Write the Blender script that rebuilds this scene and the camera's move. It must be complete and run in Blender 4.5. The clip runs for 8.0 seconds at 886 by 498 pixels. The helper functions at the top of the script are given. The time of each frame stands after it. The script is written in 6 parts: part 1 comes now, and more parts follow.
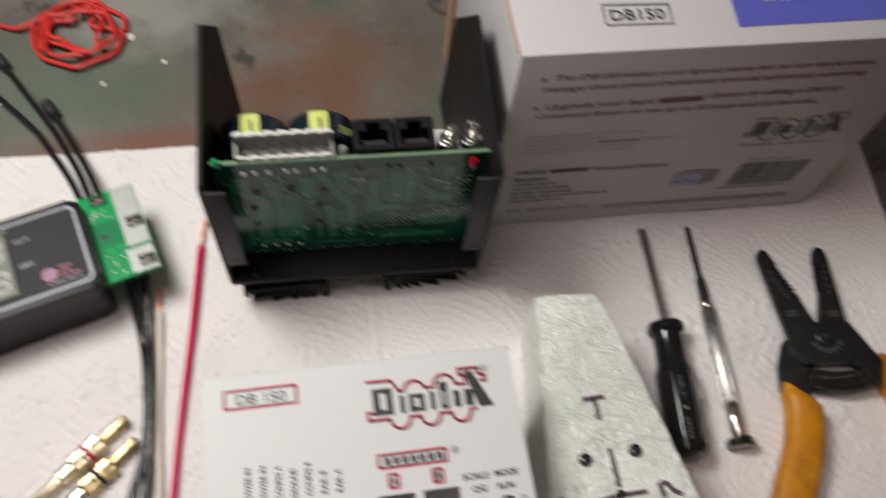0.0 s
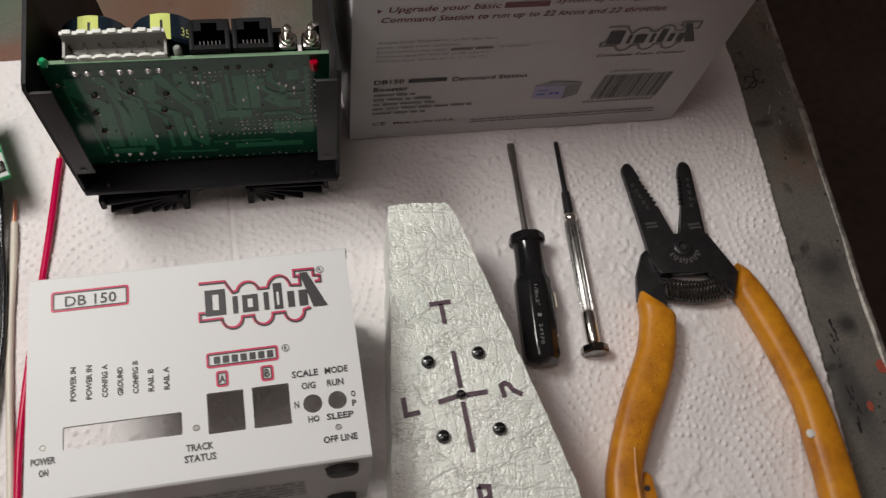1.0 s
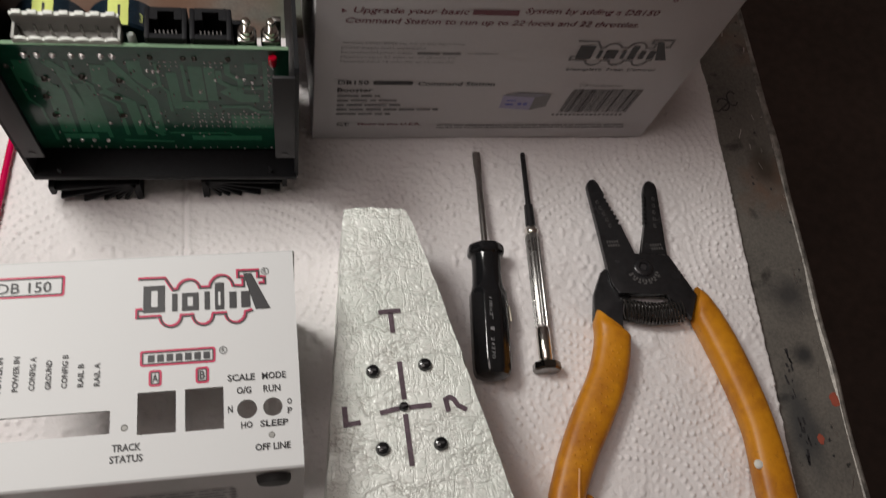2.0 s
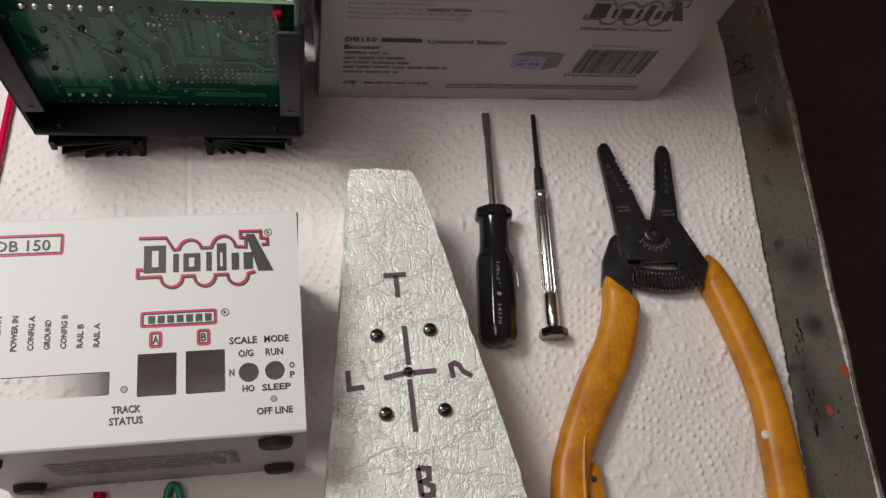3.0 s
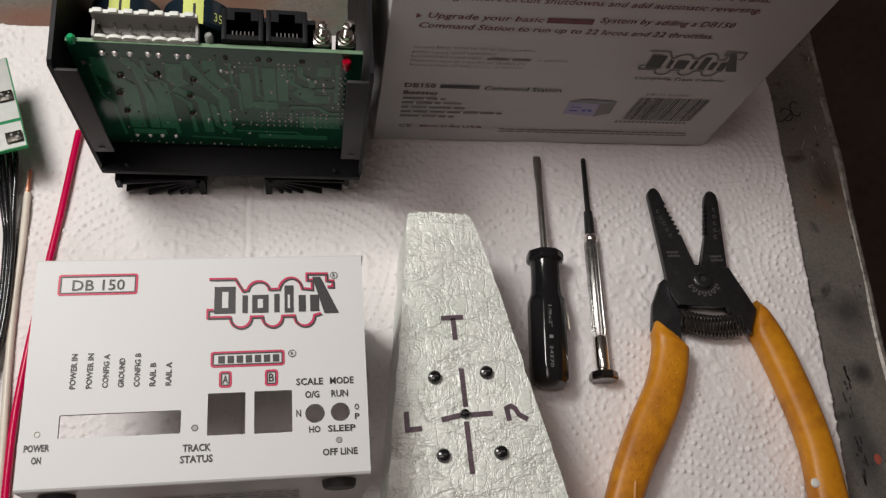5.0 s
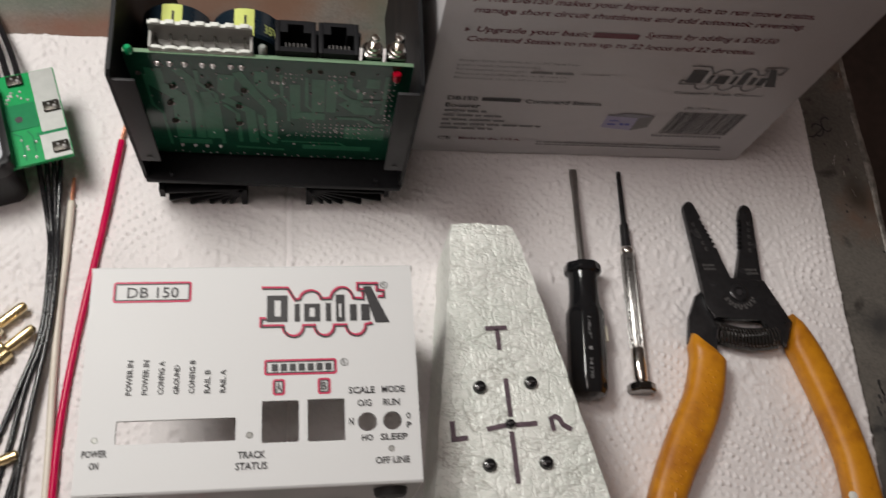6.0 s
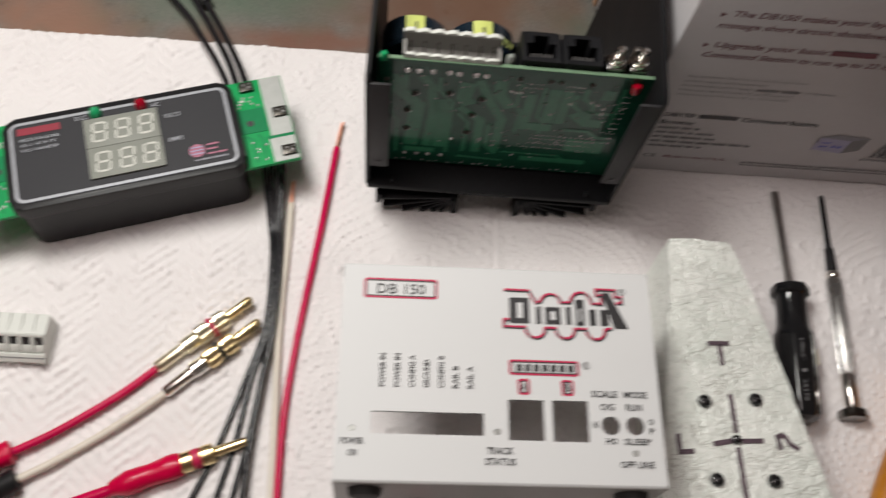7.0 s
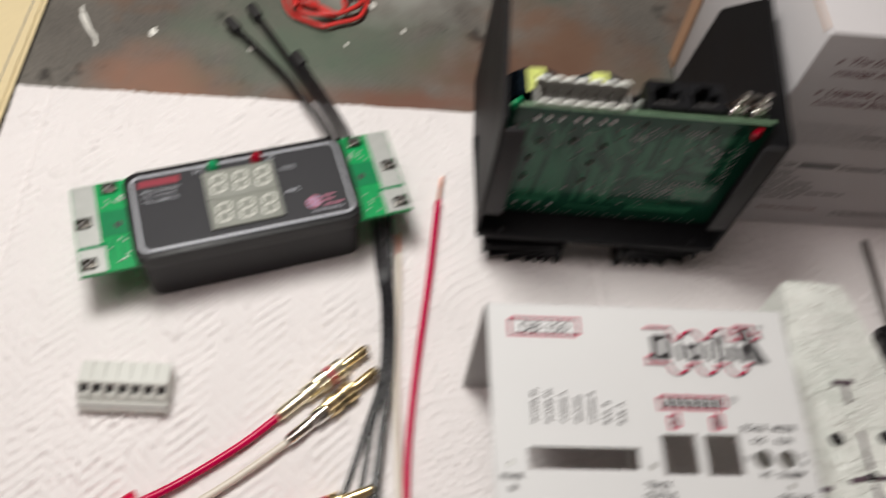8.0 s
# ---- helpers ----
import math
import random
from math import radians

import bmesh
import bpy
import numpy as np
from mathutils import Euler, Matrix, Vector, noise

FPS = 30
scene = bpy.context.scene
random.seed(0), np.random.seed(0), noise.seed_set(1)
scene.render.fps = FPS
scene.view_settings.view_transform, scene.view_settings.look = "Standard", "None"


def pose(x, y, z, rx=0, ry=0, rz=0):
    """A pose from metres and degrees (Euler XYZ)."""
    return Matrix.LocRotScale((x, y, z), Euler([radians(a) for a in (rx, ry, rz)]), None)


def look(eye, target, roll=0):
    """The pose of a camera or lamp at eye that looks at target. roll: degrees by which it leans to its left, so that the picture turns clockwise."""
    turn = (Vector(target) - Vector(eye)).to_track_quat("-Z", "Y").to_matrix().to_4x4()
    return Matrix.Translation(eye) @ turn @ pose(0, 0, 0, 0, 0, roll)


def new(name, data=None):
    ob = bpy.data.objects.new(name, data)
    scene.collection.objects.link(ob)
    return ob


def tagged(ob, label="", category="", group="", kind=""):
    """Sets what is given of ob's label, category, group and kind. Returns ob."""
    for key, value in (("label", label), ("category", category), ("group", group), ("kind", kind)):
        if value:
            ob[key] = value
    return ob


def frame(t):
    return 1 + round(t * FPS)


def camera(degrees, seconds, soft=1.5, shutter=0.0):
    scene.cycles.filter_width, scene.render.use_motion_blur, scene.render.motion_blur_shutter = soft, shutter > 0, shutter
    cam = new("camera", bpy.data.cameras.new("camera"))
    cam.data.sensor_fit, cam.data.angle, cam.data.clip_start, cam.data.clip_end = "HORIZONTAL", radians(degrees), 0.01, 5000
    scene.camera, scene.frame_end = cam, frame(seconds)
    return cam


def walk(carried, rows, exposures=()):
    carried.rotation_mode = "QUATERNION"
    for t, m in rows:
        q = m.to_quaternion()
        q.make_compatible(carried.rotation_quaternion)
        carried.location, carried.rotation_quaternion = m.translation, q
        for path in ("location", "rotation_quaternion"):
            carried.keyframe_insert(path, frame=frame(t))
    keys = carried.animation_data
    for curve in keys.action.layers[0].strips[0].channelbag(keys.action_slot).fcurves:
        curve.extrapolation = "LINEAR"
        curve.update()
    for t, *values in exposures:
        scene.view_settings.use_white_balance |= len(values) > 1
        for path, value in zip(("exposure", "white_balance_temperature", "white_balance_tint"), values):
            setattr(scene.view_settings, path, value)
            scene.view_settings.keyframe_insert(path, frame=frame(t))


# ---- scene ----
cam = camera(52.75, 8.0, soft=1.3, shutter=0.65)
PATH = [
    (0, (0.0193, 0.0470, 0.3410), (0.2729, 0.9771, -1.4114), 7.93),
    (0.1, (0.0232, 0.0458, 0.3393), (0.3097, 0.9547, -1.4190), 10.23),
    (0.2, (0.0282, 0.0447, 0.3395), (0.3220, 0.9315, -1.4289), 10.89),
    (0.5, (0.0443, 0.0361, 0.3424), (0.3277, 0.9102, -1.4340), 9.54),
    (0.8, (0.0545, 0.0306, 0.3374), (0.3740, 0.8524, -1.4578), 12.59),
    (1, (0.0580, 0.0265, 0.3376), (0.3852, 0.8448, -1.4578), 13.60),
    (1.3, (0.0616, 0.0275, 0.3381), (0.4095, 0.8489, -1.4519), 16.90),
    (1.5, (0.0674, 0.0294, 0.3402), (0.4177, 0.8580, -1.4460), 17.67),
    (2, (0.0696, 0.0308, 0.3345), (0.4349, 0.8421, -1.4567), 19.17),
    (2.2, (0.0710, 0.0308, 0.3314), (0.4377, 0.7940, -1.4805), 20.41),
    (3.3, (0.0698, 0.0354, 0.3290), (0.4059, 0.7689, -1.5010), 20.84),
    (3.5, (0.0687, 0.0356, 0.3299), (0.3975, 0.7822, -1.4962), 20.27),
    (4, (0.0638, 0.0369, 0.3293), (0.3815, 0.7795, -1.5003), 20.53),
    (4.5, (0.0608, 0.0398, 0.3306), (0.3655, 0.7950, -1.4961), 20.06),
    (4.7, (0.0580, 0.0396, 0.3334), (0.3675, 0.8183, -1.4826), 19.24),
    (5.8, (0.0469, 0.0383, 0.3363), (0.3528, 0.8356, -1.4723), 17.88),
    (6, (0.0395, 0.0387, 0.3353), (0.3514, 0.8518, -1.4652), 18.66),
    (6.2, (0.0351, 0.0361, 0.3314), (0.3065, 0.8752, -1.4636), 15.44),
    (6.5, (0.0262, 0.0334, 0.3322), (0.2679, 0.8774, -1.4648), 14.90),
    (6.8, (-0.0004, 0.0303, 0.3303), (0.1934, 0.9233, -1.4488), 14.16),
    (7, (-0.0127, 0.0299, 0.3302), (0.1233, 0.9173, -1.4569), 10.07),
    (7.2, (-0.0256, 0.0292, 0.3306), (0.0976, 0.8985, -1.4664), 10.01),
    (7.5, (-0.0342, 0.0314, 0.3326), (0.1219, 0.8916, -1.4662), 11.76),
    (7.6, (-0.0361, 0.0288, 0.3330), (0.1352, 0.9086, -1.4549), 11.97),
    (7.7, (-0.0411, 0.0284, 0.3357), (0.1578, 0.9423, -1.4321), 12.34),
    (7.8, (-0.0490, 0.0247, 0.3365), (0.1569, 1.0144, -1.3892), 12.03),
    (7.9, (-0.0543, 0.0194, 0.3324), (0.1292, 1.0710, -1.3590), 10.49),
    (8, (-0.0636, 0.0148, 0.3233), (0.1027, 1.0680, -1.3688), 9.69),
]
EXPOSURES = [(0, 0.0), (1.0, -0.14), (2.2, -0.12), (3.3, -0.08), (4.7, -0.07), (6.0, -0.05), (6.5, 0.0), (7.0, 0.03), (7.5, 0.01), (8.0, 0.04)]
walk(cam, [(t, look(eye, target, roll)) for t, eye, target, roll in PATH], EXPOSURES)

# ---- light: one lamp hanging over the bench, an added ceiling fill, and a pale room that throws both back ----
world = bpy.data.worlds.new("world")
scene.world = world
world.use_nodes = True
world.node_tree.nodes["Background"].inputs[0].default_value = (0.9, 0.87, 0.84, 1)
world.node_tree.nodes["Background"].inputs[1].default_value = 0.3
lamp = bpy.data.lights.new("bench_lamp_bulb", "POINT")
lamp.shadow_soft_size, lamp.energy, lamp.color = 0.080, 7.8, (1.0, 0.982, 0.935)
lamp_ob = new("bench_lamp_bulb", lamp)
lamp_ob.location = (-0.158, 0.288, 0.47)
# unseen ceiling lamp added to fill the shadows, softer and weaker
fill_lamp = bpy.data.lights.new("ceiling_fill", "AREA")
fill_lamp.shape, fill_lamp.size, fill_lamp.size_y, fill_lamp.energy, fill_lamp.color = "RECTANGLE", 0.9, 0.5, 5.7, (1.0, 0.885, 0.85)
fill_ob = new("ceiling_fill", fill_lamp)
fill_ob.location = (-0.45, 0.0, 1.60)
fill_ob.rotation_euler = (0, radians(-8), 0)


# ---- mesh helpers ----
def thing(name, base, label, category, group="", kind=""):
    ob = new(name)
    ob.empty_display_size = 0.01
    ob.location = base
    return tagged(ob, label, category, group, kind)


def finish(bm, smooth=True, angle=35):
    bmesh.ops.recalc_face_normals(bm, faces=bm.faces)
    if smooth:
        for f in bm.faces:
            f.smooth = True
        for e in bm.edges:
            if len(e.link_faces) == 2 and e.calc_face_angle(0) > radians(angle):
                e.smooth = False


def mesh_of(name, bm, material):
    me = bpy.data.meshes.new(name)
    bm.to_mesh(me)
    bm.free()
    me.materials.append(material)
    return me


def part(name, bm, material, parent, label="", angle=35):
    """One mesh in world metres under a thing or a part of it."""
    finish(bm, True, angle)
    ob = new(name, mesh_of(name, bm, material))
    if parent:
        ob.parent = parent
        if not parent.parent:
            ob.matrix_parent_inverse = Matrix.Translation(parent.location).inverted() if parent.type == "EMPTY" else Matrix()
    return tagged(ob, label)


def single(name, bm, material, label, category, kind="", group="", angle=35):
    finish(bm, True, angle)
    return tagged(new(name, mesh_of(name, bm, material)), label, category, group, kind)


def turn(bm, m):
    bmesh.ops.transform(bm, matrix=m, verts=bm.verts)
    return bm


def add_box(bm, x0, x1, y0, y1, z0, z1, bevel=0.0, seg=2):
    ret = bmesh.ops.create_cube(bm, size=1)
    vs = ret["verts"]
    for v in vs:
        v.co = ((x0 + x1) / 2 + v.co.x * (x1 - x0), (y0 + y1) / 2 + v.co.y * (y1 - y0), (z0 + z1) / 2 + v.co.z * (z1 - z0))
    if bevel:
        es = {e for v in vs for e in v.link_edges}
        bmesh.ops.bevel(bm, geom=list(es), offset=bevel, segments=seg, profile=0.5, affect="EDGES")
    return bm


def a_box(*a, **k):
    return add_box(bmesh.new(), *a, **k)


def prism(pts, z0, z1, bevel=0.0, bm=None):
    """A flat outline (x, y), raised from z0 to z1."""
    bm = bm or bmesh.new()
    low = [bm.verts.new((x, y, z0)) for x, y in pts]
    top = [bm.verts.new((x, y, z1)) for x, y in pts]
    n = len(pts)
    faces = [bm.faces.new(low[::-1]), bm.faces.new(top)]
    for i in range(n):
        faces.append(bm.faces.new((low[i], low[(i + 1) % n], top[(i + 1) % n], top[i])))
    if bevel:
        es = set(faces[1].edges) | set(faces[0].edges)
        bmesh.ops.bevel(bm, geom=list(es), offset=bevel, segments=2, profile=0.5, affect="EDGES")
    return bm


def rounded(x0, x1, y0, y1, r, n=5):
    out = []
    for cx, cy, a in ((x1 - r, y1 - r, 0), (x0 + r, y1 - r, 90), (x0 + r, y0 + r, 180), (x1 - r, y0 + r, 270)):
        for i in range(n + 1):
            b = radians(a + 90 * i / n)
            out.append((cx + r * math.cos(b), cy + r * math.sin(b)))
    return out


def ring_pts(cx, cy, r, n=24):
    return [(cx + r * math.cos(2 * math.pi * i / n), cy + r * math.sin(2 * math.pi * i / n)) for i in range(n)]


def plate(outer, holes, z0, z1):
    """A flat sheet with real openings through it."""
    bm = bmesh.new()
    edges = []
    for loop in [outer] + holes:
        vs = [bm.verts.new((x, y, z1)) for x, y in loop]
        edges += [bm.edges.new((vs[i], vs[(i + 1) % len(vs)])) for i in range(len(vs))]
    bmesh.ops.triangle_fill(bm, edges=edges, use_beauty=True, use_dissolve=False)
    ret = bmesh.ops.extrude_face_region(bm, geom=bm.faces[:])
    for g in ret["geom"]:
        if isinstance(g, bmesh.types.BMVert):
            g.co.z = z0
    return bm


def smooth_path(pts, step=6):
    """A smooth line through the points."""
    p = [Vector(q) for q in pts]
    p = [2 * p[0] - p[1]] + p + [2 * p[-1] - p[-2]]
    out = []
    for i in range(1, len(p) - 2):
        for k in range(step):
            t = k / step
            out.append(0.5 * ((2 * p[i]) + (p[i + 1] - p[i - 1]) * t + (2 * p[i - 1] - 5 * p[i] + 4 * p[i + 1] - p[i + 2]) * t * t
                              + (3 * p[i] - p[i - 1] - 3 * p[i + 1] + p[i + 2]) * t ** 3))
    out.append(p[-2])
    return out


def tube(path, radius, n=10, bm=None, flat=1.0, up=Vector((0, 0, 1))):
    """A round bar along a path; radius a number or a function of 0..1; flat squeezes it upright."""
    bm = bm or bmesh.new()
    path = [Vector(p) for p in path]
    rings = []
    for i, p in enumerate(path):
        d = (path[min(i + 1, len(path) - 1)] - path[max(i - 1, 0)]).normalized()
        ref = up if abs(d.dot(up)) < 0.95 else Vector((1, 0, 0))
        side = d.cross(ref).normalized()
        top = side.cross(d).normalized()
        r = radius(i / (len(path) - 1)) if callable(radius) else radius
        rings.append([bm.verts.new(p + side * (r * math.cos(2 * math.pi * k / n)) + top * (r * flat * math.sin(2 * math.pi * k / n))) for k in range(n)])
    for a, b in zip(rings, rings[1:]):
        for k in range(n):
            bm.faces.new((a[k], a[(k + 1) % n], b[(k + 1) % n], b[k]))
    bm.faces.new(rings[0][::-1])
    bm.faces.new(rings[-1])
    return bm


def lathe(a, b, profile, n=20, bm=None):
    """A turned body from a towards b; profile rows (metres along, radius)."""
    bm = bm or bmesh.new()
    a, b = Vector(a), Vector(b)
    d = (b - a).normalized()
    ref = Vector((0, 0, 1)) if abs(d.z) < 0.9 else Vector((1, 0, 0))
    side = d.cross(ref).normalized()
    top = side.cross(d)
    rings = []
    for s, r in profile:
        rings.append([bm.verts.new(a + d * s + side * (r * math.cos(2 * math.pi * (k + 0.5) / n)) + top * (r * math.sin(2 * math.pi * (k + 0.5) / n))) for k in range(n)])
    for p, q in zip(rings, rings[1:]):
        for k in range(n):
            bm.faces.new((p[k], p[(k + 1) % n], q[(k + 1) % n], q[k]))
    bm.faces.new(rings[0][::-1])
    bm.faces.new(rings[-1])
    return bm


def wobble(bm, amount, size):
    """Uneven hand-made or shrunk surface: every corner moved a little by smooth noise."""
    for v in bm.verts:
        v.co += amount * noise.noise_vector(v.co / size)
    return bm


def ragged(pts, step, amount, seed):
    """An outline with its sides cut into short, slightly uneven pieces."""
    rnd = random.Random(seed)
    out = []
    for p, q in zip(pts, pts[1:] + pts[:1]):
        p, q = Vector(p), Vector(q)
        n = max(1, round((q - p).length / step))
        out += [tuple(p.lerp(q, k / n) + Vector((rnd.uniform(-amount, amount), rnd.uniform(-amount, amount)))) for k in range(n)]
    return out


def joined(*bms):
    out = bmesh.new()
    for b in bms:
        me = bpy.data.meshes.new("tmp")
        b.to_mesh(me)
        b.free()
        out.from_mesh(me)
        bpy.data.meshes.remove(me)
    return out


def words(text, width, height, m, bold=0.0):
    """Letters as thin raised print: the lower left corner at m, as wide and high as given."""
    cu = bpy.data.curves.new("txt", "FONT")
    cu.body, cu.size, cu.extrude, cu.offset, cu.resolution_u = text, 1.0, 0.0, bold, 2
    ob = bpy.data.objects.new("txt", cu)
    scene.collection.objects.link(ob)
    bpy.context.view_layer.update()
    me = bpy.data.meshes.new_from_object(ob.evaluated_get(bpy.context.evaluated_depsgraph_get()))
    bm = bmesh.new()
    bm.from_mesh(me)
    bpy.data.objects.remove(ob)
    bpy.data.curves.remove(cu)
    bpy.data.meshes.remove(me)
    xs, ys = [v.co.x for v in bm.verts], [v.co.y for v in bm.verts]
    x0, y0 = min(xs), min(ys)
    sx, sy = width / (max(xs) - x0), height / (max(ys) - y0)
    for v in bm.verts:
        v.co = ((v.co.x - x0) * sx, (v.co.y - y0) * sy, 0.0)
    return turn(bm, m)


def bars(rows, m):
    """Plain bars for small print; rows x0, x1, y0, y1."""
    bm = bmesh.new()
    for x0, x1, y0, y1 in rows:
        bm.faces.new([bm.verts.new((x, y, 0)) for x, y in ((x0, y0), (x1, y0), (x1, y1), (x0, y1))])
    return turn(bm, m)


def word_bars(x0, x1, y, h, seed):
    """One line of unreadable print, word by word."""
    rnd = random.Random(seed)
    out, x = [], x0
    while x < x1 - h:
        w = min(rnd.uniform(1.6, 6.0) * h, x1 - x)
        out.append((x, x + w, y, y + h))
        x += w + 0.7 * h
    return out


def stroke(pts, w, m, bm=None):
    """A flat line of width w through points (x, y), with mitred corners."""
    bm = bm or bmesh.new()
    p = [Vector((x, y)) for x, y in pts]
    rows = []
    for i in range(len(p)):
        a = (p[i] - p[i - 1]).normalized() if i else (p[1] - p[0]).normalized()
        b = (p[i + 1] - p[i]).normalized() if i < len(p) - 1 else a
        nrm = Vector((-(a.y + b.y), a.x + b.x))
        nrm = nrm.normalized() if nrm.length > 1e-6 else Vector((-a.y, a.x))
        k = 1 / max(0.5, nrm.dot(Vector((-a.y, a.x))))
        rows.append([bm.verts.new(m @ Vector((*(p[i] + nrm * (s * w / 2 * k)), 0))) for s in (1, -1)])
    for r, q in zip(rows, rows[1:]):
        bm.faces.new((r[0], r[1], q[1], q[0]))
    return bm


def arc(cx, cy, rx, ry, a0, a1, n=10):
    return [(cx + rx * math.cos(radians(a0 + (a1 - a0) * i / n)), cy + ry * math.sin(radians(a0 + (a1 - a0) * i / n))) for i in range(n + 1)]


# ---- materials ----
def material(name, color, rough=0.5, metal=0.0, grain=400.0, vary=0.12, bump=0.0, bump_scale=None, blotch=30.0, coat=0.0, stretch=(1, 1, 1), second=None, spec=0.5):
    """A surface with two scales of variation in colour and gloss, and fine relief."""
    mat = bpy.data.materials.new(name)
    mat.use_nodes = True
    t = mat.node_tree
    b = t.nodes["Principled BSDF"]
    b.inputs["Metallic"].default_value = metal
    b.inputs["Coat Weight"].default_value = coat
    b.inputs["Specular IOR Level"].default_value = spec
    co = t.nodes.new("ShaderNodeTexCoord")
    mp = t.nodes.new("ShaderNodeMapping")
    mp.inputs["Scale"].default_value = stretch
    t.links.new(co.outputs["Object"], mp.inputs["Vector"])
    fine, big = t.nodes.new("ShaderNodeTexNoise"), t.nodes.new("ShaderNodeTexNoise")
    fine.inputs["Scale"].default_value, fine.inputs["Detail"].default_value = grain, 3
    big.inputs["Scale"].default_value, big.inputs["Detail"].default_value = blotch, 4
    for n in (fine, big):
        t.links.new(mp.outputs[0], n.inputs["Vector"])
    mixn = t.nodes.new("ShaderNodeMath")
    mixn.operation = "ADD"
    t.links.new(fine.outputs[0], mixn.inputs[0])
    t.links.new(big.outputs[0], mixn.inputs[1])
    ramp = t.nodes.new("ShaderNodeMapRange")
    ramp.inputs["From Min"].default_value, ramp.inputs["From Max"].default_value = 0.6, 1.4
    t.links.new(mixn.outputs[0], ramp.inputs["Value"])
    mix = t.nodes.new("ShaderNodeMix")
    mix.data_type = "RGBA"
    c2 = second or tuple(min(1, c * (1 + vary)) for c in color)
    mix.inputs["A"].default_value = (*[c * (1 - vary) for c in color], 1)
    mix.inputs["B"].default_value = (*c2, 1)
    t.links.new(ramp.outputs[0], mix.inputs["Factor"])
    t.links.new(mix.outputs["Result"], b.inputs["Base Color"])
    rr = t.nodes.new("ShaderNodeMapRange")
    rr.inputs["To Min"].default_value, rr.inputs["To Max"].default_value = max(0.02, rough * 0.8), min(1, rough * 1.2)
    t.links.new(big.outputs[0], rr.inputs["Value"])
    t.links.new(rr.outputs[0], b.inputs["Roughness"])
    if bump:
        bn = t.nodes.new("ShaderNodeBump")
        bn.inputs["Strength"].default_value, bn.inputs["Distance"].default_value = bump, 0.0005
        src = fine
        if bump_scale:
            src = t.nodes.new("ShaderNodeTexNoise")
            src.inputs["Scale"].default_value, src.inputs["Detail"].default_value = bump_scale, 3
            t.links.new(mp.outputs[0], src.inputs["Vector"])
        t.links.new(src.outputs[0], bn.inputs["Height"])
        t.links.new(bn.outputs[0], b.inputs["Normal"])
    return mat


